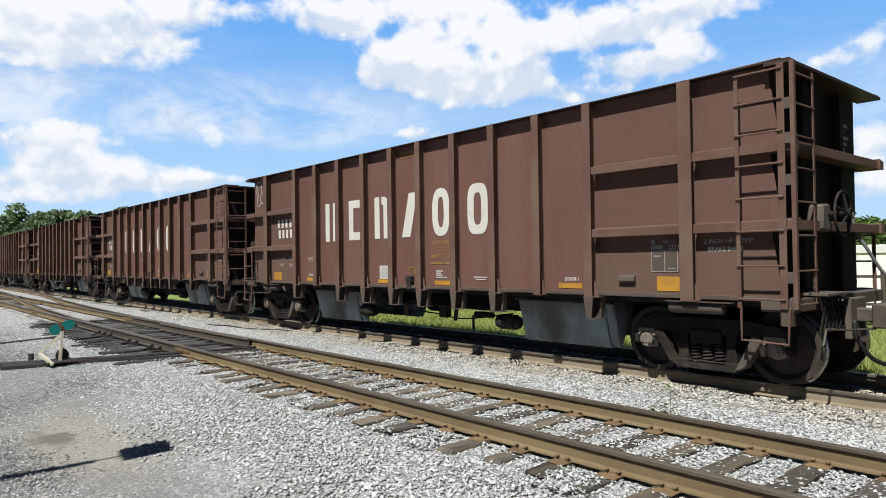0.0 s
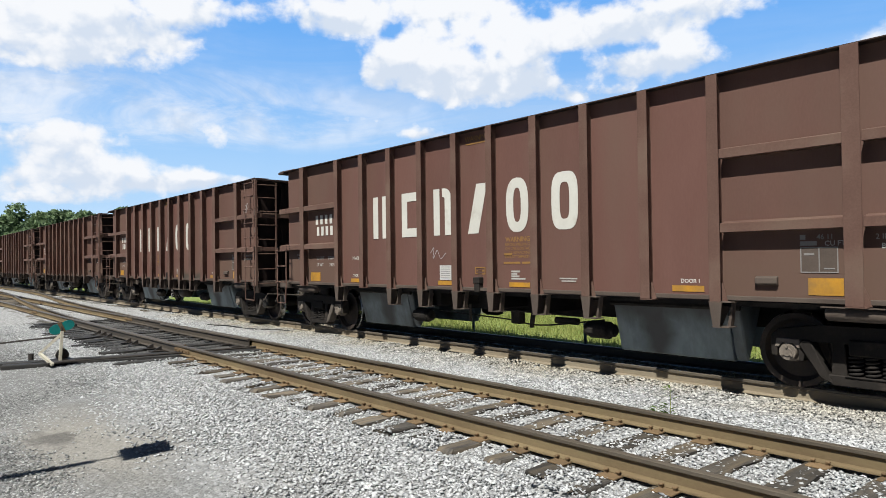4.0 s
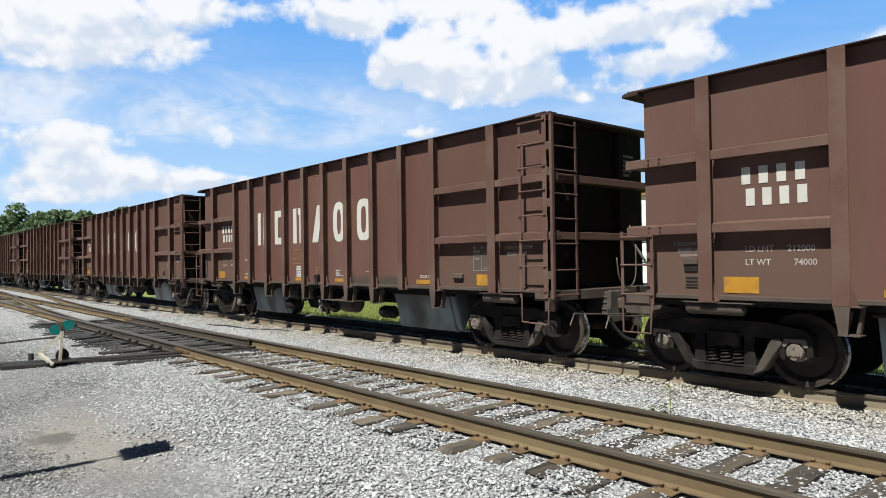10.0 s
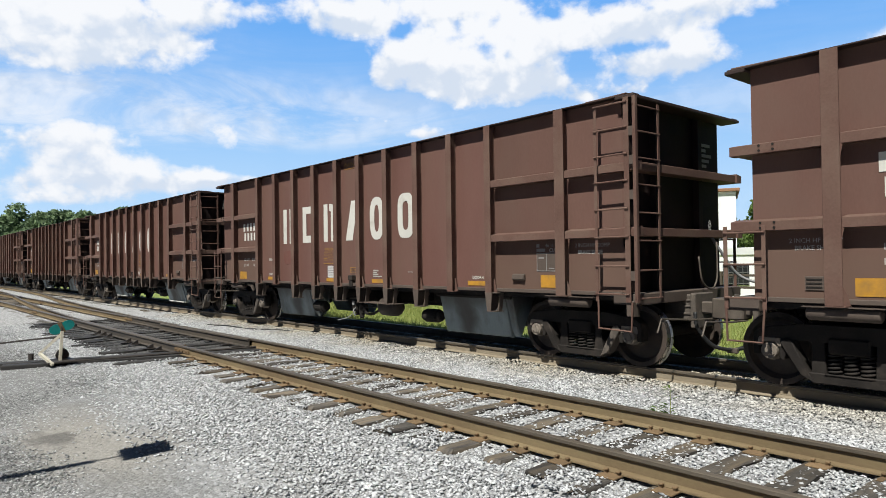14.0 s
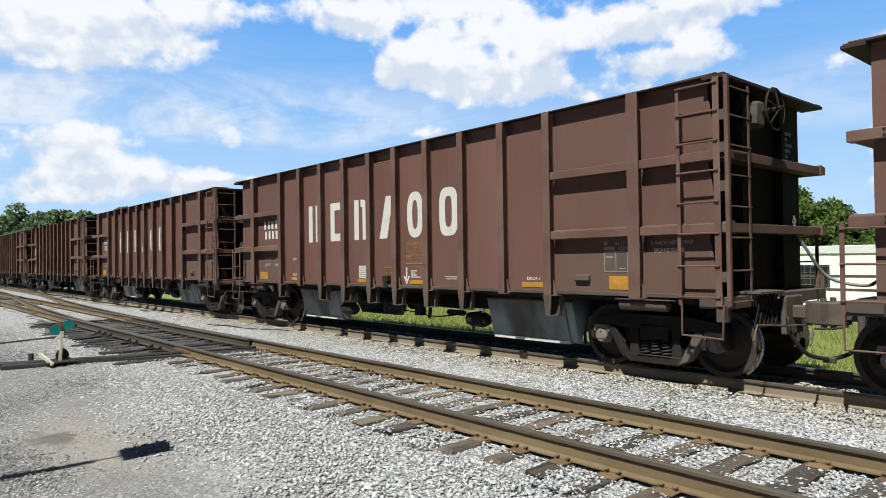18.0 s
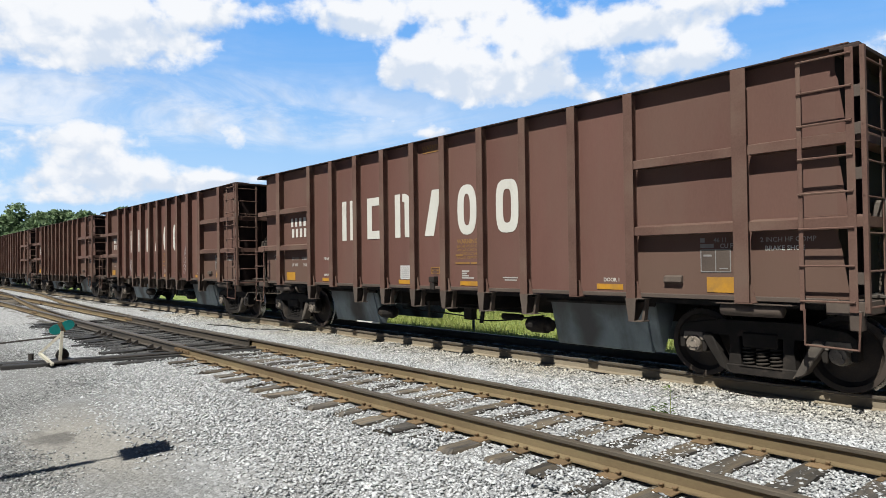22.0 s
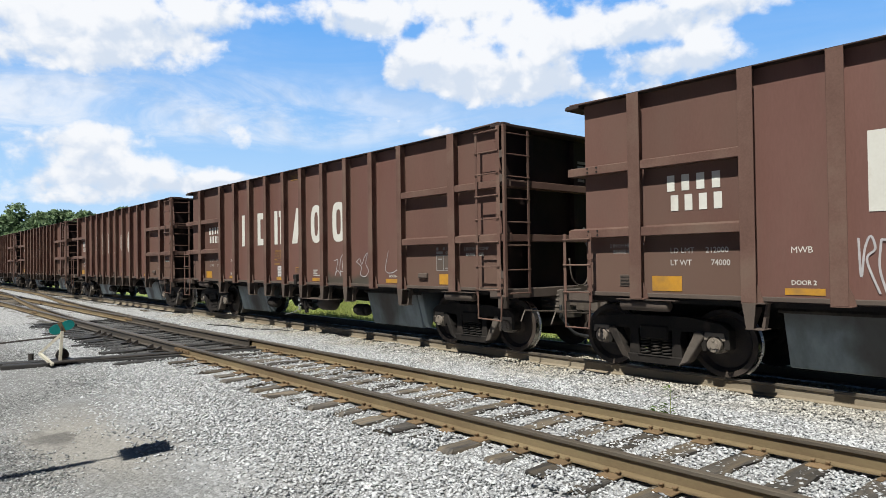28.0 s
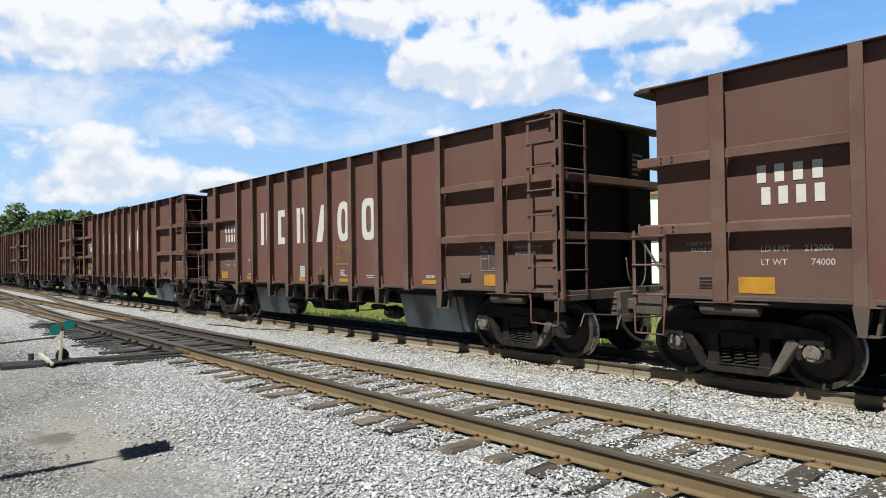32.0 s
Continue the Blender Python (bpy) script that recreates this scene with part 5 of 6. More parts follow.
def build_car():
    car = empty("ballast_car", pose(0, TRAIN_Y, 0))
    tagged(car, "dusty brown open-top ballast car with white markings", "railway car", "train of ballast cars")
    # --- sides: sheets, ribs, beams, sills, top chord ---
    edges = [END_L, -WIDE_X, *RIBS, WIDE_X, END_R]
    rib_n, rib_w = finish(rib_mesh(0.145, False)), finish(rib_mesh(0.185, True))
    for me in (rib_n, rib_w):
        me.materials.append(M_RIB)
    foot = finish(foot_mesh())
    foot.materials.append(M_SILL)
    for s in (-1, 1):
        turn = pose(0, 0, 0) if s < 0 else pose(0, 0, 0, 0, 0, 180)
        for a, b in zip(edges, edges[1:]):
            a, b = (a, b) if s < 0 else (-b, -a)
            bm = box(a, b, -PANEL_Y, -PANEL_Y + 0.02, Z_SILL, Z_TOP - 0.012)
            dusty = abs((a + b) / 2) > RIBS[-1]
            part("side_sheet", bm, M_DUSTY if dusty else M_PANEL, car, at=turn)
        for x in RIBS:
            part("rib", rib_n, M_RIB, car, at=turn @ pose(x, 0, 0))
            if x not in (RIBS[1], RIBS[8]):           # no feet over the doors
                part("rib_foot", foot, M_SILL, car, at=turn @ pose(x, 0, 0))
        for x in (-WIDE_X, WIDE_X):
            part("rib", rib_w, M_RIB, car, at=turn @ pose(x, 0, 0))
        r, l = (LIP_R, LIP_L) if s < 0 else (-LIP_L, -LIP_R)
        bm = box(l, r, -RIB_Y + 0.028, -PANEL_Y + 0.03, Z_TOP - 0.012, Z_TOP + 0.006, bevel=0.003)
        box(l + 0.3, r - 0.3, -PANEL_Y + 0.021, -PANEL_Y + 0.10, Z_TOP - 0.12, Z_TOP - 0.013, bm)
        part("top_chord", bm, M_CHORD_SHADE, car, at=turn)
        er, el = (END_R, END_L) if s < 0 else (-END_L, -END_R)
        bm = box(el, er, -1.455, -PANEL_Y - 0.001, Z_SILL - 0.045, Z_SILL + 0.012, bevel=0.006)
        part("side_sill", bm, M_SILL, car, at=turn)
        for z0, z1 in BEAMS:
            prof = [(-PANEL_Y - 0.001, z0), (-RIB_Y + 0.012, z0), (-RIB_Y + 0.012, z1 - 0.02), (-PANEL_Y - 0.001, z1 + 0.01)]
            for a, b in ((-WIDE_X + 0.094, RIBS[0] - 0.075), (RIBS[-1] + 0.075, WIDE_X - 0.094)):
                part("side_beam", prism(prof, "x", a, b, bevel=0.004), M_RIB, car, at=turn)
            for a, b in ((WIDE_X + 0.097, POST_X + 0.12), (-WIDE_X - 0.097, -WIDE_X - 1.14)):
                a, b = (a, b) if s < 0 else (-a, -b)
                part("end_side_beam", prism(prof, "x", min(a, b), max(a, b), bevel=0.004), M_RIB, car, at=turn)
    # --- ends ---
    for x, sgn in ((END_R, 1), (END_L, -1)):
        part("end_sheet", box(x - 0.02 if sgn > 0 else x, x if sgn > 0 else x + 0.02, -PANEL_Y + 0.021, PANEL_Y - 0.021, 0.98, Z_TOP - 0.012), M_END_SHADE, car)
        tip = (POST_X + 0.09) if sgn > 0 else (-WIDE_X - 1.12)
        for z0, z1 in BEAMS:
            xa, xb = sorted((tip, tip - sgn * 0.22))
            part("end_beam", box(xa, xb, -RIB_Y + 0.06, RIB_Y - 0.06, z0 + 0.003, z1 - 0.012, bevel=0.006), M_RIB, car)
        xa, xb = sorted((x + sgn * 0.002, (LIP_R if sgn > 0 else LIP_L) + sgn * 0.02))
        part("end_chord", box(xa, xb, -RIB_Y + 0.01, RIB_Y - 0.01, Z_TOP - 0.058, Z_TOP - 0.013, bevel=0.006), M_CHORD_SHADE, car)
        for y in (-0.62, 0.62):
            xa, xb = sorted((x + sgn * 0.002, x + sgn * 0.10))
            part("end_post", box(xa, xb, y - 0.06, y + 0.06, 1.0, Z_TOP - 0.08, bevel=0.006), M_END_SHADE, car)
        xa, xb = sorted((x - sgn * 0.1, x + sgn * 0.30))
        part("end_sill", box(xa, xb, -RIB_Y + 0.05, RIB_Y - 0.05, 0.96, 1.115, bevel=0.008), M_SILL, car)
    # --- a tall ladder at one corner of each side, a short one at the other ---
    for turn in (pose(0, 0, 0), pose(0, 0, 0, 0, 0, 180)):
        s = -1
        y = s * 1.585
        for x in (POST_X - 0.52, POST_X):
            part("ladder_stile", box(x - (0.028 if x < POST_X else 0.045), x + (0.022 if x < POST_X else 0.04), min(y, y - s * 0.012), max(y, y - s * 0.012), 1.0, Z_TOP - (0.10 if x < POST_X else 0.05), bevel=0.003), M_RIB, car, at=turn)
        for z in LEVELS:
            part("ladder_rung", tube([(POST_X - 0.54, y + s * 0.012, z), (POST_X + 0.02, y + s * 0.012, z)], 0.013, 6), M_RIB, car, at=turn)
        part("ladder_stile", box(POST_X + 0.10, POST_X + 0.15, min(y, y - s * 0.06), max(y, y - s * 0.06), 1.0, Z_TOP - 0.05, bevel=0.004), M_RIB, car, at=turn)
        part("ladder_stile", box(POST_X + 0.11, POST_X + 0.125, min(s * 0.94, s * 0.99), max(s * 0.94, s * 0.99), 1.05, Z_TOP - 0.10, bevel=0.003), M_RIB, car, at=turn)
        part("corner_plate", prism([(LIP_L + 0.05, -RIB_Y + 0.03), (LIP_L + 0.75, -RIB_Y + 0.07), (LIP_L + 0.75, -RIB_Y + 0.13), (LIP_L + 0.3, -RIB_Y + 0.3), (LIP_L + 0.05, -RIB_Y + 0.4)], "z", Z_TOP + 0.007, Z_TOP + 0.022, bevel=0.003), M_RIB, car, at=turn)
        for z in (1.30, 2.42, 2.90, 3.30):
            part("post_clip", box(POST_X + 0.03, POST_X + 0.12, min(y - s * 0.004, y - s * 0.03), max(y - s * 0.004, y - s * 0.03), z, z + 0.13, bevel=0.004), M_SILL, car, at=turn)
        part("corner_plate", prism([(POST_X - 0.75, -RIB_Y + 0.06), (POST_X - 0.02, -RIB_Y + 0.02), (POST_X - 0.02, -RIB_Y + 0.45), (END_R - 0.1, -RIB_Y + 0.25), (POST_X - 0.75, -RIB_Y + 0.12)], "z", Z_TOP + 0.007, Z_TOP + 0.022, bevel=0.003), M_RIB, car, at=turn)
        for z in LEVELS:
            part("ladder_rung", tube([(POST_X + 0.12, s * 0.93, z - 0.06), (POST_X + 0.12, y, z - 0.06)], 0.013, 6), M_RIB, car, at=turn)
        part("stirrup_step", tube([(POST_X - 0.5, y, 1.02), (POST_X - 0.5, y, 0.62), (POST_X + 0.04, y, 0.60), (POST_X + 0.06, y, 1.0)], 0.016, 6), M_RIB, car, at=turn)
        # small slanted wings that run the side sheet out past the end
        for z0, z1 in ((Z_SILL, BEAMS[1][0]), (BEAMS[1][1], BEAMS[0][0]), (BEAMS[0][1], Z_TOP - 0.012)):
            part("sheet_wing", prism([(END_R, z0 + 0.002), (END_R + 0.10, z0 + 0.002), (END_R + 0.10, z0 + 0.10), (END_R + 0.03, z0 + 0.60), (END_R, z0 + 0.70)], "y", -PANEL_Y, -PANEL_Y + 0.012), M_DUSTY, car, at=turn)
        # trailing corner
        xl = -WIDE_X - 1.19
        for x in (xl, xl + 0.46):
            part("ladder_stile", box(x - 0.025, x + 0.025, min(y, y - s * 0.012), max(y, y - s * 0.012), 0.98, 1.98, bevel=0.003), M_RIB, car, at=turn)
        for z in (1.12, 1.52, 1.90):
            part("ladder_rung", tube([(xl - 0.02, y + s * 0.012, z), (xl + 0.48, y + s * 0.012, z)], 0.013, 6), M_RIB, car, at=turn)
        part("stirrup_step", tube([(xl, y, 1.0), (xl + 0.01, y, 0.60), (xl + 0.43, y, 0.60), (xl + 0.46, y, 1.0)], 0.016, 6), M_RIB, car, at=turn)
        part("corner_bracket", box(POST_X - 0.06, POST_X + 0.06, min(s * 1.40, s * 1.56), max(s * 1.40, s * 1.56), 0.80, 1.02, bevel=0.01), M_SILL, car, at=turn)
        # stake pocket box and rolled edge over each truck
        for x in (-WIDE_X, WIDE_X):
            part("bolster_cover", tube([(x - 0.34, s * 1.37, 0.965), (x - 0.32, s * 1.37, 0.965), (x + 0.40, s * 1.37, 0.965), (x + 0.42, s * 1.37, 0.965)], [0.06, 0.085, 0.085, 0.06], 12), M_SILL, car, at=turn, smooth=True)
            part("bolster_plate", box(x - 0.36, x + 0.56, min(s * 1.2, s * 1.49), max(s * 1.2, s * 1.49), 1.035, 1.048), M_SILL, car, at=turn)
    # --- underneath ---
    part("centre_sill", box(-6.9, 7.0, -0.19, 0.19, 0.64, 0.97, bevel=0.01), M_UNDER, car)
    part("floor", box(END_L + 0.03, END_R - 0.03, -PANEL_Y + 0.022, PANEL_Y - 0.022, 1.0, 1.06), M_UNDER, car)
    # the load space is empty: sloping sheets to the doors
    for x0, x1 in ((-5.2, -4.2), (4.2, 5.2)):
        s = 1 if x0 > 0 else -1
        part("slope_sheet", prism([(x0 if s < 0 else x1, 1.9), (x1 if s < 0 else x0, 1.07), ((x1 if s < 0 else x0) - 0.02 * s, 1.07), ((x0 if s < 0 else x1) - 0.03 * s, 1.88)], "y", -1.34, 1.34), M_SILL, car)
    for cx in CHUTES:
        for s in (-1, 1):
            bm = prism([(s * 1.08, 0.98), (s * 0.89, 0.245), (s * 0.82, 0.225), (s * 0.40, 0.98)], "x", cx - 0.94, cx + 0.80, bevel=0.008)
            prism([(s * 1.06, 0.97), (s * 0.89, 0.36), (s * 0.81, 0.23), (s * 0.42, 0.97)], "x", cx + 0.80, cx + 0.96, bm, bevel=0.02)
            ch = part("door_chute", bm, M_CHUTE, car, "grey-blue steel door chute, stained")
            part("chute_hinge", tube([(cx - 0.98, s * 1.09, 0.955), (cx + 0.98, s * 1.09, 0.955)], 0.035, 8), M_UNDER, ch)
            q = 1 if cx < 0 else -1
            part("chute_cylinder", tube([(cx + q * (0.97 + u), s * 0.98, 0.52) for u in (0.0, 0.03, 0.10, 0.12, 0.44, 0.46, 0.52, 0.55)], [0.07, 0.10, 0.10, 0.135, 0.135, 0.11, 0.11, 0.06], 14), M_UNDER, ch)
    for cx in (-1.3, 0.0, 1.3):
        part("cross_bearer", box(cx - 0.06, cx + 0.06, -1.2, 1.2, 0.74, 0.99, bevel=0.008), M_UNDER, car)
    part("train_pipe", tube([(-6.8, 0.34, 0.80), (6.9, 0.34, 0.80)], 0.028, 6), M_UNDER, car)
    # --- trucks ---
    frame_me, spring_me, bear_me, adapt_me = finish(side_frame_mesh()), finish(spring_mesh(), True), finish(bearing_mesh()), finish(adapter_mesh())
    arm_me = {e: finish(tension_mesh(e)) for e in (-1, 1)}
    # one arm takes the lighter dusty steel, so its sunlit look is painted in
    arm_me[1].materials.append(M_DUST_LIT)
    arm_me[-1].materials.append(M_TRUCK)
    wheel_me = finish(wheel_mesh())
    wheel_me.materials.append(M_WHEEL)
    wheel_me.materials.append(M_TREAD)
    for p in wheel_me.polygons:
        c = p.center
        rr = math.hypot(c.x, c.z)
        p.material_index = 1 if rr > AXLE_R - 0.004 else 0
    frame_me.materials.append(M_TRUCK)
    spring_me.materials.append(M_UNDER)
    bear_me.materials.append(M_BEAR)
    adapt_me.materials.append(M_BEAR)
    axle_me = finish(tube([(0, -1.0, 0), (0, -0.66, 0), (0, 0, 0), (0, 0.66, 0), (0, 1.0, 0)], [0.07, 0.085, 0.08, 0.085, 0.07], 14))
    axle_me.materials.append(M_WHEEL)
    for tx in (-TRUCK_X, TRUCK_X):
        part("truck_bolster", box(tx - 0.22, tx + 0.22, -1.12, 1.12, 0.47, 0.66, bevel=0.02), M_TRUCK, car)
        part("spring_plank", box(tx - 0.27, tx + 0.27, -0.86, 0.86, 0.20, 0.465, bevel=0.02), M_UNDER, car)
        part("centre_plate", tube([(tx, 0, 0.6), (tx, 0, 0.98)], 0.2, 14), M_UNDER, car)
        for s in (-1, 1):
            at = pose(tx, s * 1.0, 0, 0, 0, 0 if s < 0 else 180)
            sf = part("side_frame", frame_me, M_TRUCK, car, "dark oily cast side frame", at=at)
            part("spring_nest", spring_me, M_UNDER, sf)
            for e in (-1, 1):
                dusty = e * s < 0
                part("tension_arm", arm_me[e], M_DUST_LIT if dusty else M_TRUCK, sf, "dusty leaning arm, lightened as if sunlit" if dusty else "")
            for e in (-1, 1):
                bx = e * WHEELBASE / 2
                bc = part("bearing", bear_me, M_BEAR, sf, "dusty bearing end cap", at=pose(bx, 0, AXLE_R))
                part("adapter", adapt_me, M_BEAR, sf, at=pose(bx, 0.0, AXLE_R))
        for e in (-1, 1):
            ws = empty("wheelset", pose(tx + e * WHEELBASE / 2, 0, AXLE_R))
            ws.parent = car
            for s in (-1, 1):
                wheel_object(ws, s, wheel_me)
            part("axle", axle_me, M_WHEEL, ws)
            part("brake_beam", box(tx + e * 0.36 - 0.05, tx + e * 0.36 + 0.05, -0.80, 0.80, 0.36, 0.46, bevel=0.01), M_UNDER, car)
            for s in (-1, 1):
                part("brake_shoe", prism([(tx + e * 0.37, 0.30), (tx + e * 0.43, 0.27), (tx + e * 0.40, 0.56), (tx + e * 0.36, 0.56)], "y", s * 0.755 - 0.05, s * 0.755 + 0.05, bevel=0.005), M_TRUCK, car)
    # --- couplers, hoses, brake gear ---
    reach = PITCH_CAR / 2 + 0.02
    for sgn in (1, -1):
        cp = part("coupler", coupler_mesh(), M_COUPLER, car, "worn tan knuckle coupler", at=pose(sgn * reach, 0, 0.86, 0, 0, 0 if sgn > 0 else 180))
        bm = box(-0.98, -0.52, -0.22, 0.22, -0.20, 0.20, bevel=0.02)
        for z in (-0.09, 0.02, 0.11):
            box(-0.96, -0.53, -0.236, 0.236, z - 0.016, z + 0.016, bm, bevel=0.006)
        part("coupler_housing", bm, M_DUST_LIT, cp, "tan ribbed draft gear housing")
        part("striker_plate", box(-0.52, -0.44, -0.28, 0.28, -0.30, 0.22, bevel=0.018), M_DUST_LIT, cp)
        part("cut_lever", tube([(sgn * (reach - 0.25), 0, 0.70), (sgn * (reach - 0.30), -0.6, 0.72), (sgn * (reach - 0.34), -1.35, 0.78), (sgn * (reach - 0.34), -1.45, 0.60)], 0.013, 6), M_COUPLER, car)
        hose = bend([(sgn * (reach - 0.36), -0.42 * sgn, 0.82), (sgn * (reach - 0.33), -0.42 * sgn, 0.60), (sgn * (reach - 0.20), -0.26 * sgn, 0.34), (sgn * (reach - 0.02), 0.0, 0.25)], 6)
        part("air_hose", tube(hose, 0.028, 8), M_RUBBER, car, "black rubber air hose", smooth=True)
        part("glad_hand", box(sgn * (reach - 0.04) - 0.06, sgn * (reach - 0.04) + 0.06, -0.035, 0.035, 0.21, 0.29, bevel=0.015), M_COUPLER, car)
    pts = bend([(POST_X - 0.02, 0.72, 1.98), (POST_X + 0.10, 0.80, 1.72), (POST_X + 0.30, 1.05, 1.30), (POST_X + 0.75, 1.15, 1.18), (POST_X + 0.98, 1.1, 1.30)], 7)
    bm = bmesh.new()
    for k in range(5):
        zc = 2.16 - 0.045 * k
        ring_pts = [(POST_X - 0.02 + (0.022 * math.cos(a) if k % 2 else 0.0), 0.72 + (0.0 if k % 2 else 0.022 * math.cos(a)), zc + 0.034 * math.sin(a)) for a in np.linspace(0, 2 * math.pi, 9)]
        tube(ring_pts, 0.008, 5, bm, close=False)
    part("hose_chain", bm, M_GALV, car, "bright steel chain that holds up the hose")
    part("supply_hose", tube(pts, 0.024, 8), M_GALV, car, "grey supply hose between the cars", smooth=True)
    return car


def valve_gear(car, full):
    """What hangs below the middle of the side: a valve and drum on some cars, thin rods on others."""
    part("valve_box", box(-0.03, 0.13, -1.49, -1.376, 1.20, 1.31, bevel=0.008), M_UNDER, car, "black release valve box")
    part("valve_plate", box(0.0, 0.11, -1.392, -1.376, 1.318, 1.44, bevel=0.003), M_RIB, car)
    part("valve_shield", box(-0.01, 0.12, -1.48, -1.376, 1.06, 1.195, bevel=0.004), M_UNDER, car)
    if full:
        part("air_reservoir", tube([(0.84, -1.2, 0.66), (0.87, -1.2, 0.66), (0.95, -1.2, 0.66), (1.38, -1.2, 0.66), (1.46, -1.2, 0.66), (1.49, -1.2, 0.66)], [0.07, 0.14, 0.19, 0.19, 0.14, 0.07], 18), M_WHEEL, car, "rusty air reservoir drum", smooth=True)
        part("reservoir_shelf", box(0.52, 1.66, -1.53, -1.12, 0.735, 0.752, bevel=0.003), M_SILL, car)
        part("control_valve", box(-0.42, -0.20, -1.16, -0.92, 0.50, 0.74, bevel=0.03), M_UNDER, car)
        part("valve_body", box(-0.19, -0.03, -1.12, -0.94, 0.44, 0.66, bevel=0.025), M_UNDER, car)
        for x, z in ((-0.46, 0.60), (-0.30, 0.46), (-0.12, 0.40), (0.02, 0.56)):
            part("valve_cap", tube([(x, -1.06, z - 0.06), (x, -1.06, z - 0.04), (x, -1.06, z + 0.04), (x, -1.06, z + 0.06)], [0.04, 0.055, 0.055, 0.04], 10), M_UNDER, car)
        part("valve_bracket", box(-0.40, -0.06, -1.22, -0.95, 0.775, 0.80, bevel=0.004), M_SILL, car)
        part("valve_tag", box(-0.33, -0.25, -1.19, -1.165, 0.63, 0.73, bevel=0.004), M_GALV, car)
        part("vent_elbow", tube(bend([(-0.24, -1.16, 0.56), (-0.20, -1.24, 0.52), (-0.16, -1.22, 0.40)], 4), 0.016, 6), M_GALV, car)
        for z0, z1, r in ((0.55, 0.47, 0.022), (0.66, 0.60, 0.016), (0.47, 0.44, 0.012)):
            part("air_pipe", tube(bend([(-0.05, -1.05, z0), (0.15, -1.1, z1), (0.45, -1.12, z1 + 0.02), (0.86, -1.15, 0.64)], 5), r, 6), M_UNDER, car)
        part("release_rod", tube(bend([(-0.3, -1.1, 0.5), (-0.36, -1.28, 0.36), (-0.50, -1.46, 0.30)], 4), 0.010, 6), M_GALV, car)
    else:
        part("brake_rod", tube(bend([(-1.6, -0.9, 0.62), (0.2, -0.9, 0.56), (1.0, -0.9, 0.50), (2.3, -0.9, 0.66)], 5), 0.014, 6), M_UNDER, car)
        part("brake_rod", tube([(0.35, -1.1, 0.74), (2.2, -1.1, 0.72)], 0.02, 6), M_UNDER, car)
        part("brake_lever", prism([(0.85, 0.46), (0.93, 0.46), (1.0, 0.78), (0.90, 0.78)], "y", -1.02, -0.99, bevel=0.004), M_UNDER, car)
        part("slack_adjuster", tube([(1.3, -0.85, 0.60), (1.75, -0.85, 0.60)], 0.055, 10), M_UNDER, car)
        part("hanger_block", box(0.40, 0.62, -1.0, -0.85, 0.50, 0.76, bevel=0.015), M_UNDER, car)
        part("hanging_pipe", tube([(-0.62, -1.0, 0.80), (-0.62, -1.0, 0.48)], 0.028, 8), M_WHEEL, car)


def car_marks(car, full):
    """Door numbers and the warning block, which differ from car to car."""
    Y = -PANEL_Y - 0.004
    mids = [(RIBS[i] + RIBS[i + 1]) / 2 + 0.01 for i in range(9)]
    for body, x in (("DOOR 3" if full else "DOOR 2", RIBS[0] + 0.43), ("DOOR 4" if full else "DOOR 1", RIBS[8] + 0.44)):
        part("stencil", text_mesh(body, 0.076, M_WHITE), M_WHITE, car, "white stencilled writing", at=pose(x, Y, 1.28))
    k = 0.78 if full else 0.92
    wx, z = mids[3 if full else 5] - 0.30 * k, 1.87 if full else 1.91
    part("warning_stencil", text_mesh("WARNING!", 0.125 * k, M_DULL_ORANGE), M_DULL_ORANGE, car, "orange stencilled warning", at=pose(wx, Y, z))
    part("warning_stencil", text_mesh("BEFORE WELDING\nON CAR CONTACT\n     CONTRACTING\nBALLAST DEPARTMENT", 0.074 * k, M_DULL_ORANGE), M_DULL_ORANGE, car, "orange stencilled warning", at=pose(wx - 0.01, Y, z - 0.075 * k))
    for r in [(0.06, 0.22, 1.385, 1.40)] if full else [(-0.12, 0.22, 1.30, 1.322), (-0.08, 0.20, 1.262, 1.282)]:
        part("print_bar", flat([rect(*r)]), M_FADED, car, at=pose(mids[6], Y, 0))
    for a, b, d in ((-0.04, 0.16, 0.245), (-0.05, 0.36, 0.40), (0.40, 0.62, 0.40)):
        part("print_bar", flat([rect(a * k, b * k, 0.0, 0.036 * k)]), M_DULL_ORANGE, car, at=pose(wx, Y, z - d * k))


def beam_points(car):
    """Pointed beam ends that show past the ribs over the trucks."""
    for x, d in ((WIDE_X - 0.075, -0.13), (-WIDE_X + 0.075, 0.13)):
        for z0, z1 in BEAMS:
            zm = (z0 + z1) / 2
            part("beam_point", prism([(x, z0 + 0.01), (x, z1 - 0.01), (x + d * 0.55, zm + 0.035), (x + d, zm), (x + d * 0.8, z0 + 0.02)], "y", -PANEL_Y - 0.05, -PANEL_Y - 0.005, bevel=0.004), M_RIB, car)


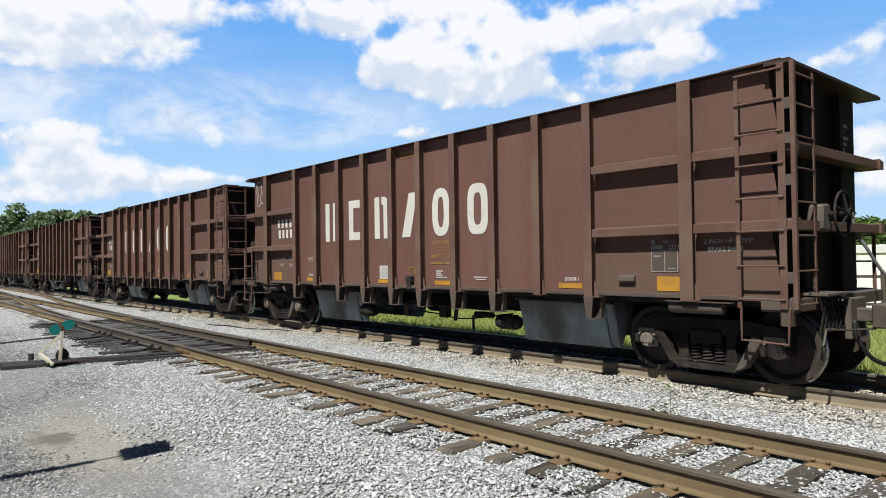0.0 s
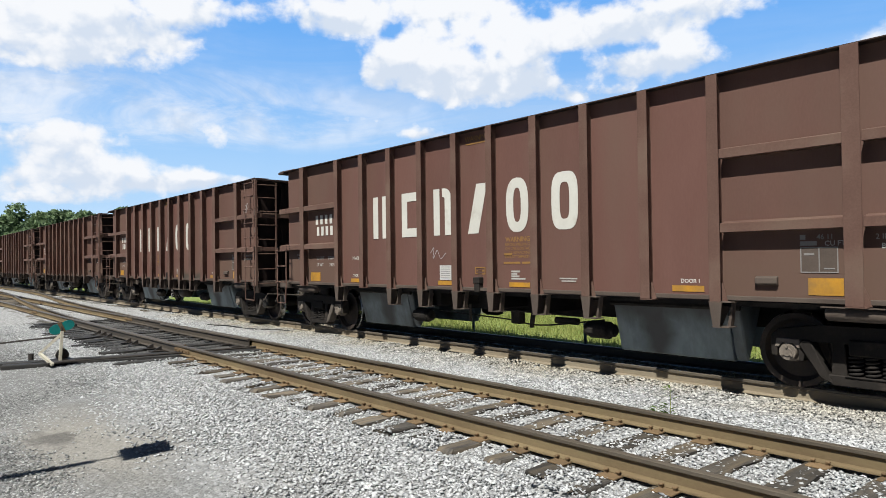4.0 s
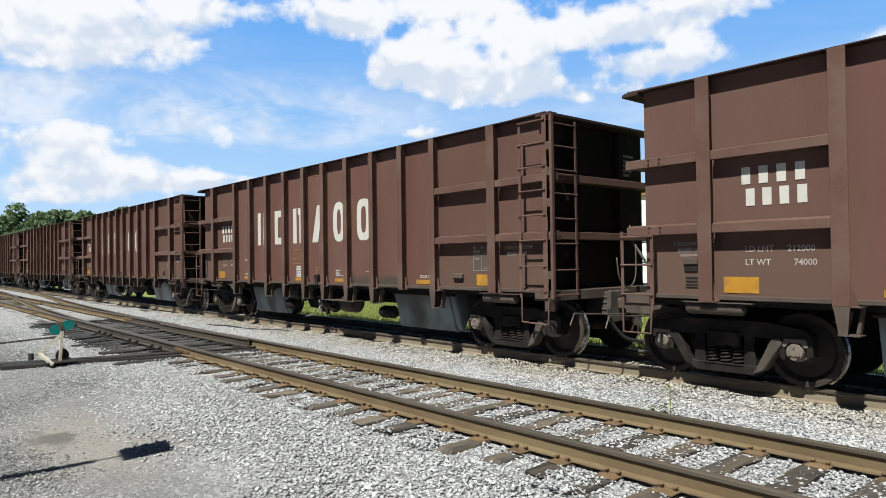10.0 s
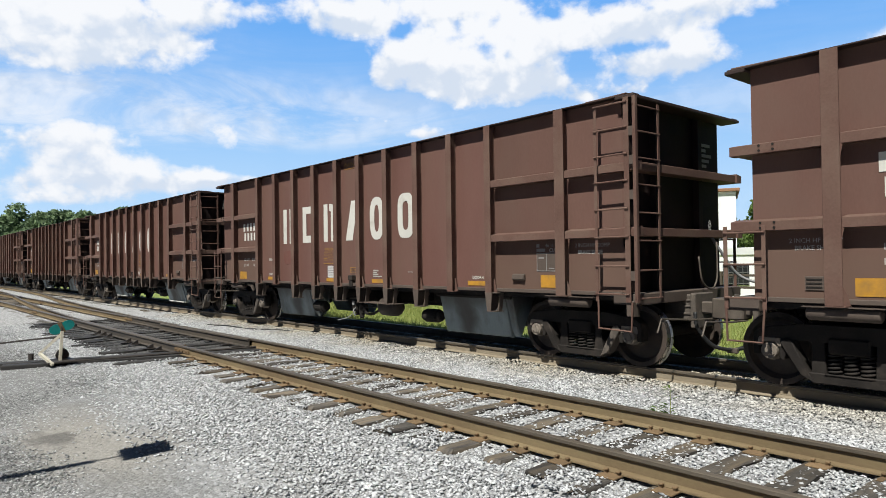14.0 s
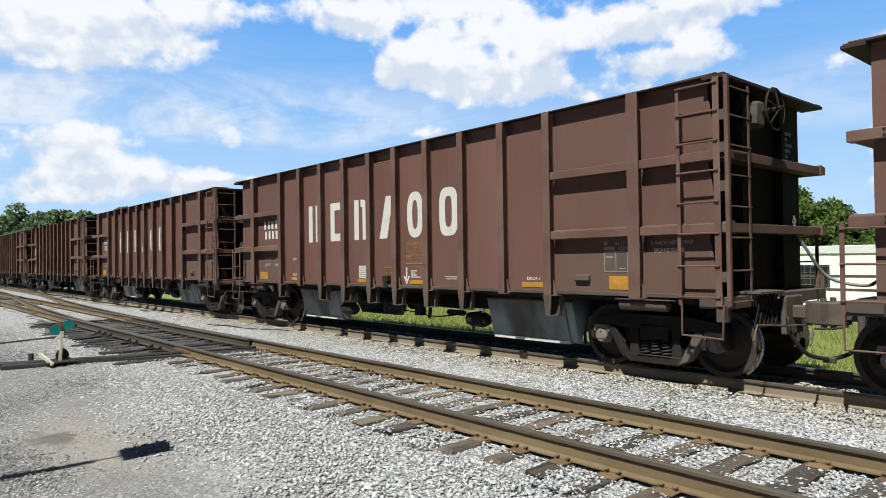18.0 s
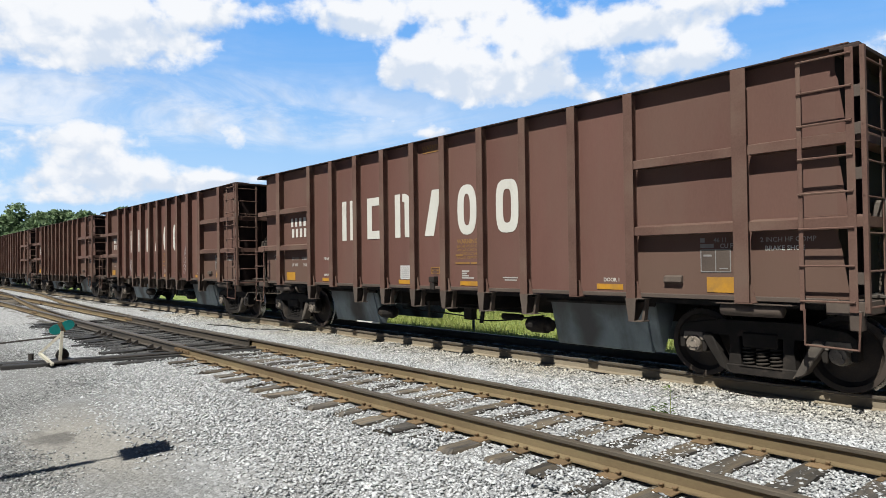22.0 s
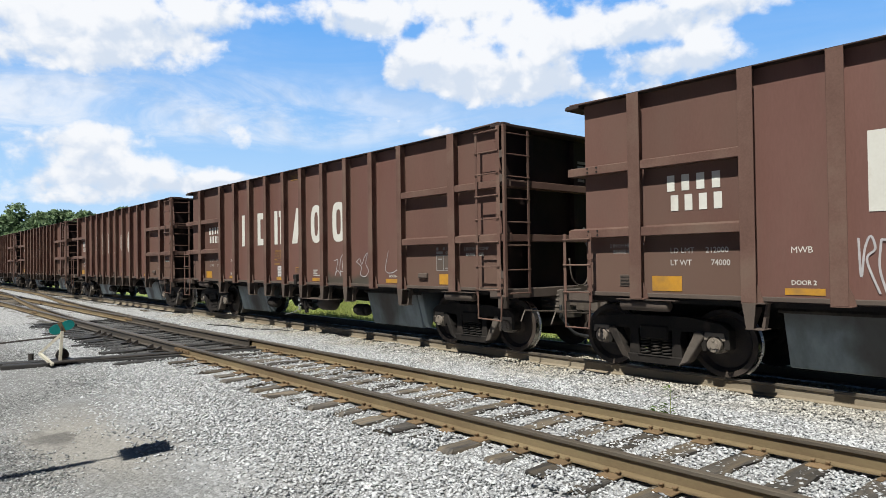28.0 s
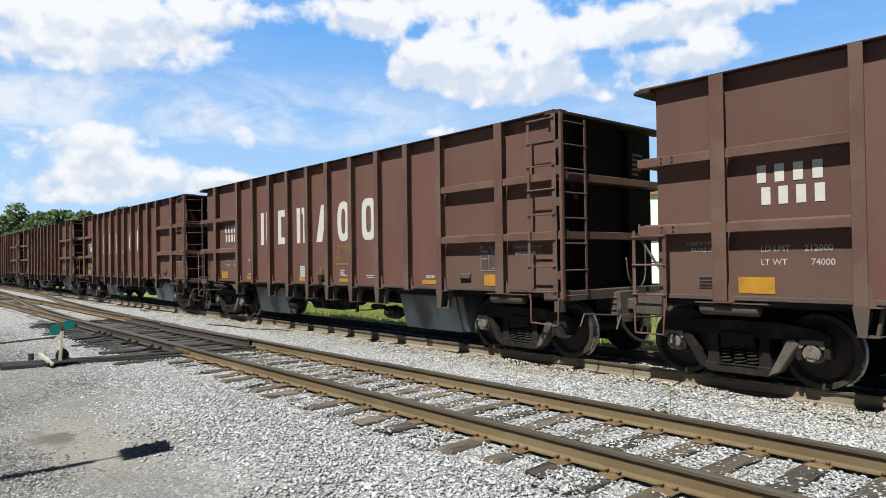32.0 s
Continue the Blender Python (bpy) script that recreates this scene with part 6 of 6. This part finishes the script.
def add_writing(car):
    """Writing and marks on the camera's side, alike on all cars."""
    Y = -PANEL_Y - 0.004
    mids = [(RIBS[i] + RIBS[i + 1]) / 2 + 0.01 for i in range(9)]
    for i, shape in enumerate(big_marks()):
        part("white_mark", flat(shape), M_WHITE, car, "large white painted shape", at=pose(mids[i + 1], Y, 2.515))
    xw = -WIDE_X + 0.42
    # owner's mark and running number: plain bars
    bar = finish(flat([rect(-0.054, 0.054, -0.105, 0.105)]))
    bar.materials.append(M_WHITE)
    for k in range(4):
        part("owner_bar", bar, M_WHITE, car, "white painted bar", at=pose(xw + 0.05 + 0.21 * k, Y, 2.60))
        part("number_bar", bar, M_WHITE, car, "white painted bar", at=pose(xw + 0.10 + 0.20 * k, Y, 2.335))
    for body, x, z, size, mat in (("LD LMT", xw + 0.02, 1.67, 0.105, M_FADED), ("212000", xw + 0.52, 1.67, 0.105, M_FADED), ("LT WT", xw + 0.02, 1.51, 0.105, M_FADED), ("74000", xw + 0.59, 1.51, 0.105, M_FADED),
                                  ("MWB", RIBS[0] + 0.43, 1.65, 0.105, M_WHITE), 
                                  ("2 INCH HF COMP", WIDE_X + 0.165, 1.785, 0.083, M_FADED), ("BRAKE SHOE", WIDE_X + 0.22, 1.685, 0.080, M_WHITE), ("46 11", WIDE_X - 0.42, 1.80, 0.08, M_GREYLINE), ("CU FT", WIDE_X - 0.34, 1.725, 0.08, M_FADED),
                                  ("2 INCH HF COMP", -WIDE_X - 0.52, 1.765, 0.075, M_FADED), ("BRAKE SHOE", -WIDE_X - 0.46, 1.68, 0.075, M_FADED)):
        part("stencil", text_mesh(body, size, mat), mat, car, "white stencilled writing", at=pose(x, Y, z))
    def bars(rows, mat, parent, at):
        for r in rows:
            part("print_bar", flat([rect(*r)]), mat, parent, at=at)
    part("warning_stencil", text_mesh("WARNING!", 0.13, M_DULL_ORANGE), M_DULL_ORANGE, car, "orange stencilled warning", at=pose(mids[4] - 0.30, Y, 3.715))
    bars([(0.02, 0.58, 3.66, 3.68)], M_DULL_ORANGE, car, pose(mids[4] - 0.30, Y, 0))
    pl = part("placard", flat([rect(-0.16, 0.16, 1.25, 1.52)]), M_PLACARD, car, "white printed placard", at=pose(mids[3] + 0.07, Y, 0))
    bars([(-0.13, 0.13, 1.285 + 0.04 * k, 1.295 + 0.04 * k) for k in range(6)], M_GREYLINE, pl, pose(0, -0.004, 0))
    bars([(-0.13, 0.06, 1.40, 1.43), (-0.13, 0.0, 1.36, 1.388), (-0.13, 0.05, 1.32, 1.35), (-0.13, 0.18, 1.282, 1.308)], M_FADED, car, pose(mids[5] - 0.02, Y, 0))
    part("orange_plate", flat([rect(-0.13, 0.13, 1.47, 1.49), rect(-0.13, 0.13, 1.36, 1.38), rect(-0.13, -0.11, 1.38, 1.47), rect(0.11, 0.13, 1.38, 1.47), rect(-0.09, 0.09, 1.41, 1.44)]), M_DULL_ORANGE, car, at=pose(mids[4] + 0.05, Y, 0))
    for x0, x1, z0, z1 in ((-WIDE_X + 0.165, -WIDE_X + 0.605, 1.165, 1.365), (RIBS[0] + 0.36, RIBS[0] + 0.80, 1.162, 1.24), (mids[3] - 0.15, mids[3] + 0.28, 1.158, 1.235), (mids[5] - 0.2, mids[5] + 0.26, 1.158, 1.235),
                           (RIBS[8] + 0.32, RIBS[8] + 0.77, 1.165, 1.245), (WIDE_X - 0.52, WIDE_X - 0.15, 1.165, 1.36)):
        part("reflector", flat([rect(x0, x1, z0, z1)]), M_ORANGE, car, "orange reflector patch", at=pose(0, Y, 0))
    part("stencil_panel", flat([rect(-0.2, 0.2, 1.70, 1.712), rect(-0.2, 0.2, 1.42, 1.432), rect(-0.2, -0.188, 1.432, 1.70), rect(0.188, 0.2, 1.432, 1.70), rect(-0.004, 0.008, 1.432, 1.70), rect(-0.16, -0.05, 1.62, 1.645), rect(0.05, 0.16, 1.46, 1.475)]),
         M_GREYLINE, car, at=pose(WIDE_X - 0.40, Y, 0))
    bars([(-0.2, -0.14, 1.80, 1.855), (-0.2, -0.02, 1.73, 1.78)], M_GREYLINE, car, pose(WIDE_X - 0.40, Y, 0))
    part("panel_ground", flat([rect(-0.195, 0.195, 1.425, 1.705)]), M_SILL, car, at=pose(WIDE_X - 0.40, -PANEL_Y - 0.001, 0))
    bm = bmesh.new()
    for k, (y0, y1) in enumerate(((0.80, 1.12), (0.80, 0.98), (0.80, 1.16), (0.80, 1.08), (0.80, 1.0))):
        box(0.0, 0.003, y0, y1, 3.42 - 0.085 * k, 3.47 - 0.085 * k, bm)
    part("end_print", bm, M_GREYLINE, car, "rows of small faded print", at=pose(END_R + 0.004, 0, 0))
    # bolts on the beam tips
    bolt = finish(tube([(0, 0.0, 0), (0, -0.009, 0)], 0.016, 6))
    bolt.materials.append(M_UNDER)
    for z0, z1 in BEAMS:
        for u in (0.62, 0.78):
            for v in (0.035, 0.095):
                part("bolt", bolt, M_UNDER, car, at=pose(-WIDE_X - u, -RIB_Y + 0.013, z0 + v))
    # small latch box on the leading sheet, vent on the trailing sheet
    part("latch_box", prism([(-0.03, 0.0), (-0.06, 0.02), (-0.05, 0.09), (0.0, 0.11), (0.0, 0.0)], "x", -0.13, 0.13, bevel=0.006), M_SILL, car, at=pose(WIDE_X - 0.98, -PANEL_Y - 0.001, 1.27))
    vent = part("vent_plate", box(-0.1, 0.1, -0.012, 0.0, 0.0, 0.16, bevel=0.003), M_SILL, car, at=pose(-WIDE_X - 0.25, -PANEL_Y - 0.001, 1.22))
    for k in range(3):
        part("vent_slot", box(-0.085, 0.085, -0.018, -0.013, 0.025 + 0.045 * k, 0.045 + 0.045 * k), M_UNDER, vent)


def brake_gear(car, high):
    """The hand brake on a car's leading end: housing, wheel, chain, rod, and the board to stand on with its lattice apron."""
    part("running_board", box(END_R + 0.05, POST_X + 0.25, -1.0, -0.30, 1.13, 1.165, bevel=0.006), M_DUST_LIT, car)
    bm = bmesh.new()
    for k in range(6):
        for q in (-1, 1):
            y0 = -0.95 + 0.12 * k
            prism([(y0 - 0.10 * q, 0.72), (y0 - 0.10 * q + 0.035, 0.72), (y0 + 0.10 * q + 0.035, 1.12), (y0 + 0.10 * q, 1.12)], "x", POST_X + 0.17 + 0.002 * q, POST_X + 0.18 + 0.002 * q, bm)
    box(POST_X + 0.165, POST_X + 0.19, -1.06, -0.22, 0.70, 0.73, bm)
    part("lattice_apron", bm, M_UNDER, car, "dark steel lattice step apron")
    z = 3.53 if high else 2.12
    x = POST_X
    part("brake_housing", prism([(-0.76, z - 0.2), (-0.5, z - 0.22), (-0.42, z), (-0.5, z + 0.14), (-0.72, z + 0.12)], "x", x - 0.08, x + 0.12, bevel=0.03), M_DUST_LIT, car, "tan brake gear housing")
    part("brake_wheel", finish(brake_wheel_mesh()), M_UNDER, car, "dark five-spoked hand brake wheel", at=pose(x + 0.28, -0.55, z))
    bm = bmesh.new()
    zz = z - 0.26
    k = 0
    while zz > z - 0.95:
        tube([(x - 0.04, -0.62 + (0.012 if k % 2 else 0), zz), (x - 0.04 + (0.0 if k % 2 else 0.012), -0.62, zz - 0.05)], 0.012, 5, bm)
        zz -= 0.055
        k += 1
    part("brake_chain", bm, M_COUPLER, car)
    part("brake_rod", tube([(x - 0.04, -0.62, zz), (x - 0.04, -0.62, 0.95)], 0.012, 6), M_COUPLER, car)


def scribble(car, x, z, strokes, width=0.022):
    """Spray-painted loops on a side sheet."""
    bm = bmesh.new()
    lift = 0.0
    for st in strokes:
        line = bend([(u, 0, v) for u, v in st], 7)
        for a, b in zip(line, line[1:]):
            d = b - a
            if d.length < 1e-5:
                continue
            lift -= 0.0002   # later paint lies over earlier paint
            a, b = a + Vector((0, lift, 0)), b + Vector((0, lift, 0))
            n = Vector((-d.z, 0, d.x)).normalized() * width / 2
            vs = [bm.verts.new(p) for p in (a - n, a + n, b + n, b - n)]
            bm.faces.new(vs)
    part("spray_scribble", bm, M_GRAF, car, "white spray-painted scribble", at=pose(x, -PANEL_Y - 0.006, z))


first = build_car()
add_writing(first)
COUNT = 16
cars = [first]
for k in range(COUNT - 1):
    cars.append(copy_thing(first, pose(0, TRAIN_Y, 0)))
# two cars have broader ribs
broad = [o for o in first.children if o.name.startswith("rib") and not o.name.startswith("rib_foot")]
broad = max((o.data for o in broad), key=lambda me: max(v.co.x for v in me.vertices))
for c in (cars[3], cars[8]):
    for o in c.children:
        if o.name.split(".")[0] == "rib":
            o.data = broad
# cars[0] is one ahead of the car that is before the camera at the start
for k, c in enumerate(cars):
    full = k in (3, 4, 5, 9, 12)
    valve_gear(c, full)
    car_marks(c, full)
    if k in (3, 5):
        part("stencil", text_mesh("DEFECT CARD", 0.045, M_FADED), M_FADED, c, "white stencilled writing", at=pose(-WIDE_X - 0.42, -PANEL_Y - 0.004, 1.625))
        pk = part("card_pocket", box(-0.09, 0.09, -0.02, 0.0, 0.0, 0.15, bevel=0.004), M_UNDER, c, at=pose(-WIDE_X - 0.27, -PANEL_Y - 0.001, 1.43))
        part("pocket_flap", box(-0.10, 0.10, -0.035, -0.021, 0.09, 0.17, bevel=0.004), M_SILL, pk)
    if k in (3, 4, 9):
        # grease that has run over the sheets below the last shape
        for o in c.children:
            if o.name.startswith("side_sheet") and o.matrix_basis.to_euler().z < 0.1:
                mid = sum(v.co.x for v in o.data.vertices) / len(o.data.vertices)
                if RIBS[6] < mid < RIBS[8]:
                    o.material_slots[0].link = "OBJECT"
                    o.material_slots[0].material = M_GREASED
for k, c in enumerate(cars):
    if k in (1, 2, 6, 7, 8, 11, 13):
        brake_gear(c, k in (6, 11))
    else:
        loop = bend([(POST_X + 0.12, 0.10, 1.62), (POST_X + 0.14, 0.16, 1.25), (POST_X + 0.16, 0.40, 1.12), (POST_X + 0.14, 0.62, 1.30), (POST_X + 0.10, 0.70, 1.85)], 6)
        part("hanging_hose", tube(loop, 0.014, 7), M_COUPLER, c, "grey hose hanging in a loop", smooth=True)
LOOPS = [[(0.30, 0.36), (0.31, 0.44), (0.30, 0.61), (0.13, 0.65), (0.04, 0.50), (0.10, 0.27), (0.13, 0.02), (0.28, 0.06), (0.31, 0.13)], [(0.30, 0.48), (0.31, 0.69), (0.42, 0.76), (0.50, 0.65), (0.48, 0.48), (0.44, 0.36), (0.35, 0.34), (0.28, 0.21), (0.35, 0.08), (0.46, 0.13), (0.43, 0.29)],
         [(0.44, 0.36), (0.54, 0.34), (0.59, 0.27), (0.54, 0.11), (0.43, 0.11)], [(0.52, 0.65), (0.57, 0.78), (0.63, 0.82)], [(0.15, 0.55), (0.19, 0.40), (0.22, 0.23)]]
TAG = [[(0.0, 0.0), (0.05, 0.15), (0.14, 0.1), (0.08, 0.02), (0.02, 0.08)], [(0.1, 0.2), (0.16, 0.25), (0.2, 0.2), (0.14, 0.12), (0.22, 0.1), (0.2, 0.02)], [(0.2, 0.32), (0.26, 0.1), (0.34, 0.2), (0.3, 0.3), (0.26, 0.24)]]
SPIKES = [[(0.02, 0.66), (0.10, 0.86)], [(0.14, 0.70), (0.17, 0.95)], [(0.25, 0.70), (0.27, 0.98)], [(0.34, 0.68), (0.40, 0.90)], [(0.0, 0.62), (0.12, 0.70), (0.26, 0.66), (0.40, 0.70), (0.46, 0.60)],
          [(0.06, 0.60), (0.02, 0.44), (0.16, 0.40), (0.20, 0.58), (0.10, 0.52)], [(0.24, 0.60), (0.22, 0.40), (0.36, 0.42), (0.38, 0.58), (0.28, 0.50), (0.42, 0.36)], [(0.04, 0.36), (0.20, 0.28), (0.12, 0.02), (0.26, 0.32), (0.30, 0.0), (0.40, 0.30), (0.46, 0.06)],
          [(0.0, 0.26), (0.16, 0.34), (0.34, 0.24), (0.48, 0.32)], [(0.06, 0.04), (0.10, 0.22), (0.22, 0.16), (0.36, 0.14)]]
FAINT = [[(0.0, 0.62), (0.02, 0.2), (0.06, 0.5), (0.12, 0.64), (0.16, 0.5), (0.08, 0.38), (0.2, 0.02)], [(0.22, 0.6), (0.2, 0.3), (0.26, 0.04)], [(0.22, 0.6), (0.34, 0.56), (0.28, 0.34), (0.36, 0.02)]]
scribble(cars[1], -WIDE_X - 0.87, 3.13, [[(u * 1.22, v) for u, v in st] for st in LOOPS], 0.024)
scribble(cars[3], WIDE_X + 0.22, 2.98, TAG, 0.014)
scribble(cars[8], WIDE_X - 3.25, 1.24, SPIKES, 0.017)
scribble(cars[8], RIBS[0] + 1.14, 1.18, FAINT, 0.024)
scribble(cars[9], RIBS[6] + 0.30, 1.27, [[(0.0, 0.36), (0.16, 0.38), (0.1, 0.16), (0.04, 0.02), (0.14, 0.14), (0.24, 0.10), (0.30, 0.02), (0.26, 0.22), (0.32, 0.44), (0.44, 0.50), (0.38, 0.30), (0.42, 0.10), (0.55, 0.12)]], 0.016)
scribble(cars[9], RIBS[7] + 0.24, 1.27, [[(0.0, 0.34), (0.12, 0.40), (0.20, 0.28), (0.30, 0.42), (0.42, 0.52), (0.36, 0.30), (0.46, 0.14), (0.34, 0.02), (0.16, 0.06), (0.20, 0.22), (0.0, 0.34)]], 0.016)
scribble(cars[9], RIBS[8] + 0.32, 1.33, [[(0.1, 0.5), (0.0, 0.1), (0.2, 0.04), (0.45, 0.12)]], 0.016)
scribble(cars[2], RIBS[3] + 0.15, 1.55, [[(0.0, 0.2), (0.1, 0.3), (0.08, 0.1), (0.2, 0.25), (0.3, 0.1), (0.45, 0.2)]], 0.012)
beam_points(cars[6])
# a patch of faded red touch-up paint below the first mark of one car
M_TOUCHUP = surf("faded_red_touch_up", (0.172, 0.072, 0.057), (0.215, 0.094, 0.075), 0.55, scale=3.0, fine=30, bump=0.04, dirt=(0.19, 0.098, 0.079), dirt_scale=3.5, dirt_cut=0.56, dirt_soft=0.12, spec=0.2)
patch_r = random.Random(8)
patch = []
for k in range(28):
    a = 2 * math.pi * k / 28
    grow = (abs(math.cos(a)) ** 4 + abs(math.sin(a)) ** 4) ** -0.25 * patch_r.uniform(0.90, 1.05)
    patch.append((0.245 * grow * math.cos(a), 1.73 + 0.175 * grow * math.sin(a)))
part("touch_up", flat([patch]), M_TOUCHUP, cars[5], "faded red touch-up paint", at=pose((RIBS[1] + RIBS[2]) / 2 + 0.01, -PANEL_Y - 0.003, 0))
# one car has fresh white paint along its chutes and an arrow on its side
for cx in CHUTES:
    part("white_edge", box(cx - 0.9, cx + 0.8, -0.915, -0.886, 0.23, 0.275), M_WHITE, cars[6], "white painted chute edge")
part("white_edge", box(-3.35, -2.48, -0.915, -0.886, 0.23, 0.262), M_WHITE, cars[7], "white painted chute edge")
part("white_arrow", flat([rect(-0.02, 0.02, 1.18, 1.48), [(-0.1, 1.30), (-0.06, 1.32), (0.0, 1.20), (0.0, 1.14)], [(0.1, 1.30), (0.06, 1.32), (0.0, 1.20), (0.0, 1.14)]]), M_WHITE, cars[6], "white painted arrow", at=pose(RIBS[5] + 0.22, -PANEL_Y - 0.005, 0))


# ---- what moves: the train, its wheels, the clouds ----
def motions():
    times = [4 * i / FPS for i in range(241)]
    for k, c in enumerate(cars):
        x0 = CAR_X0 - (k - 1) * PITCH_CAR
        walk(c, [(t / 2, pose(x0 + run(t / 2), TRAIN_Y, 0)) for t in range(65)])
        for o in c.children:
            if o.name.startswith("wheelset"):
                p = o.matrix_basis.translation.copy()
                walk(o, [(t, pose(p.x, p.y, p.z, 0, math.degrees(run(t) / AXLE_R), 0)) for t in times])
    walk(clouds, [(0.0, pose(0, 0, 1.6)), (16.0, pose(0, 0, 1.6, 0, 0, -1.25)), (32.0, pose(0, 0, 1.6, 0, 0, -2.5))])


motions()
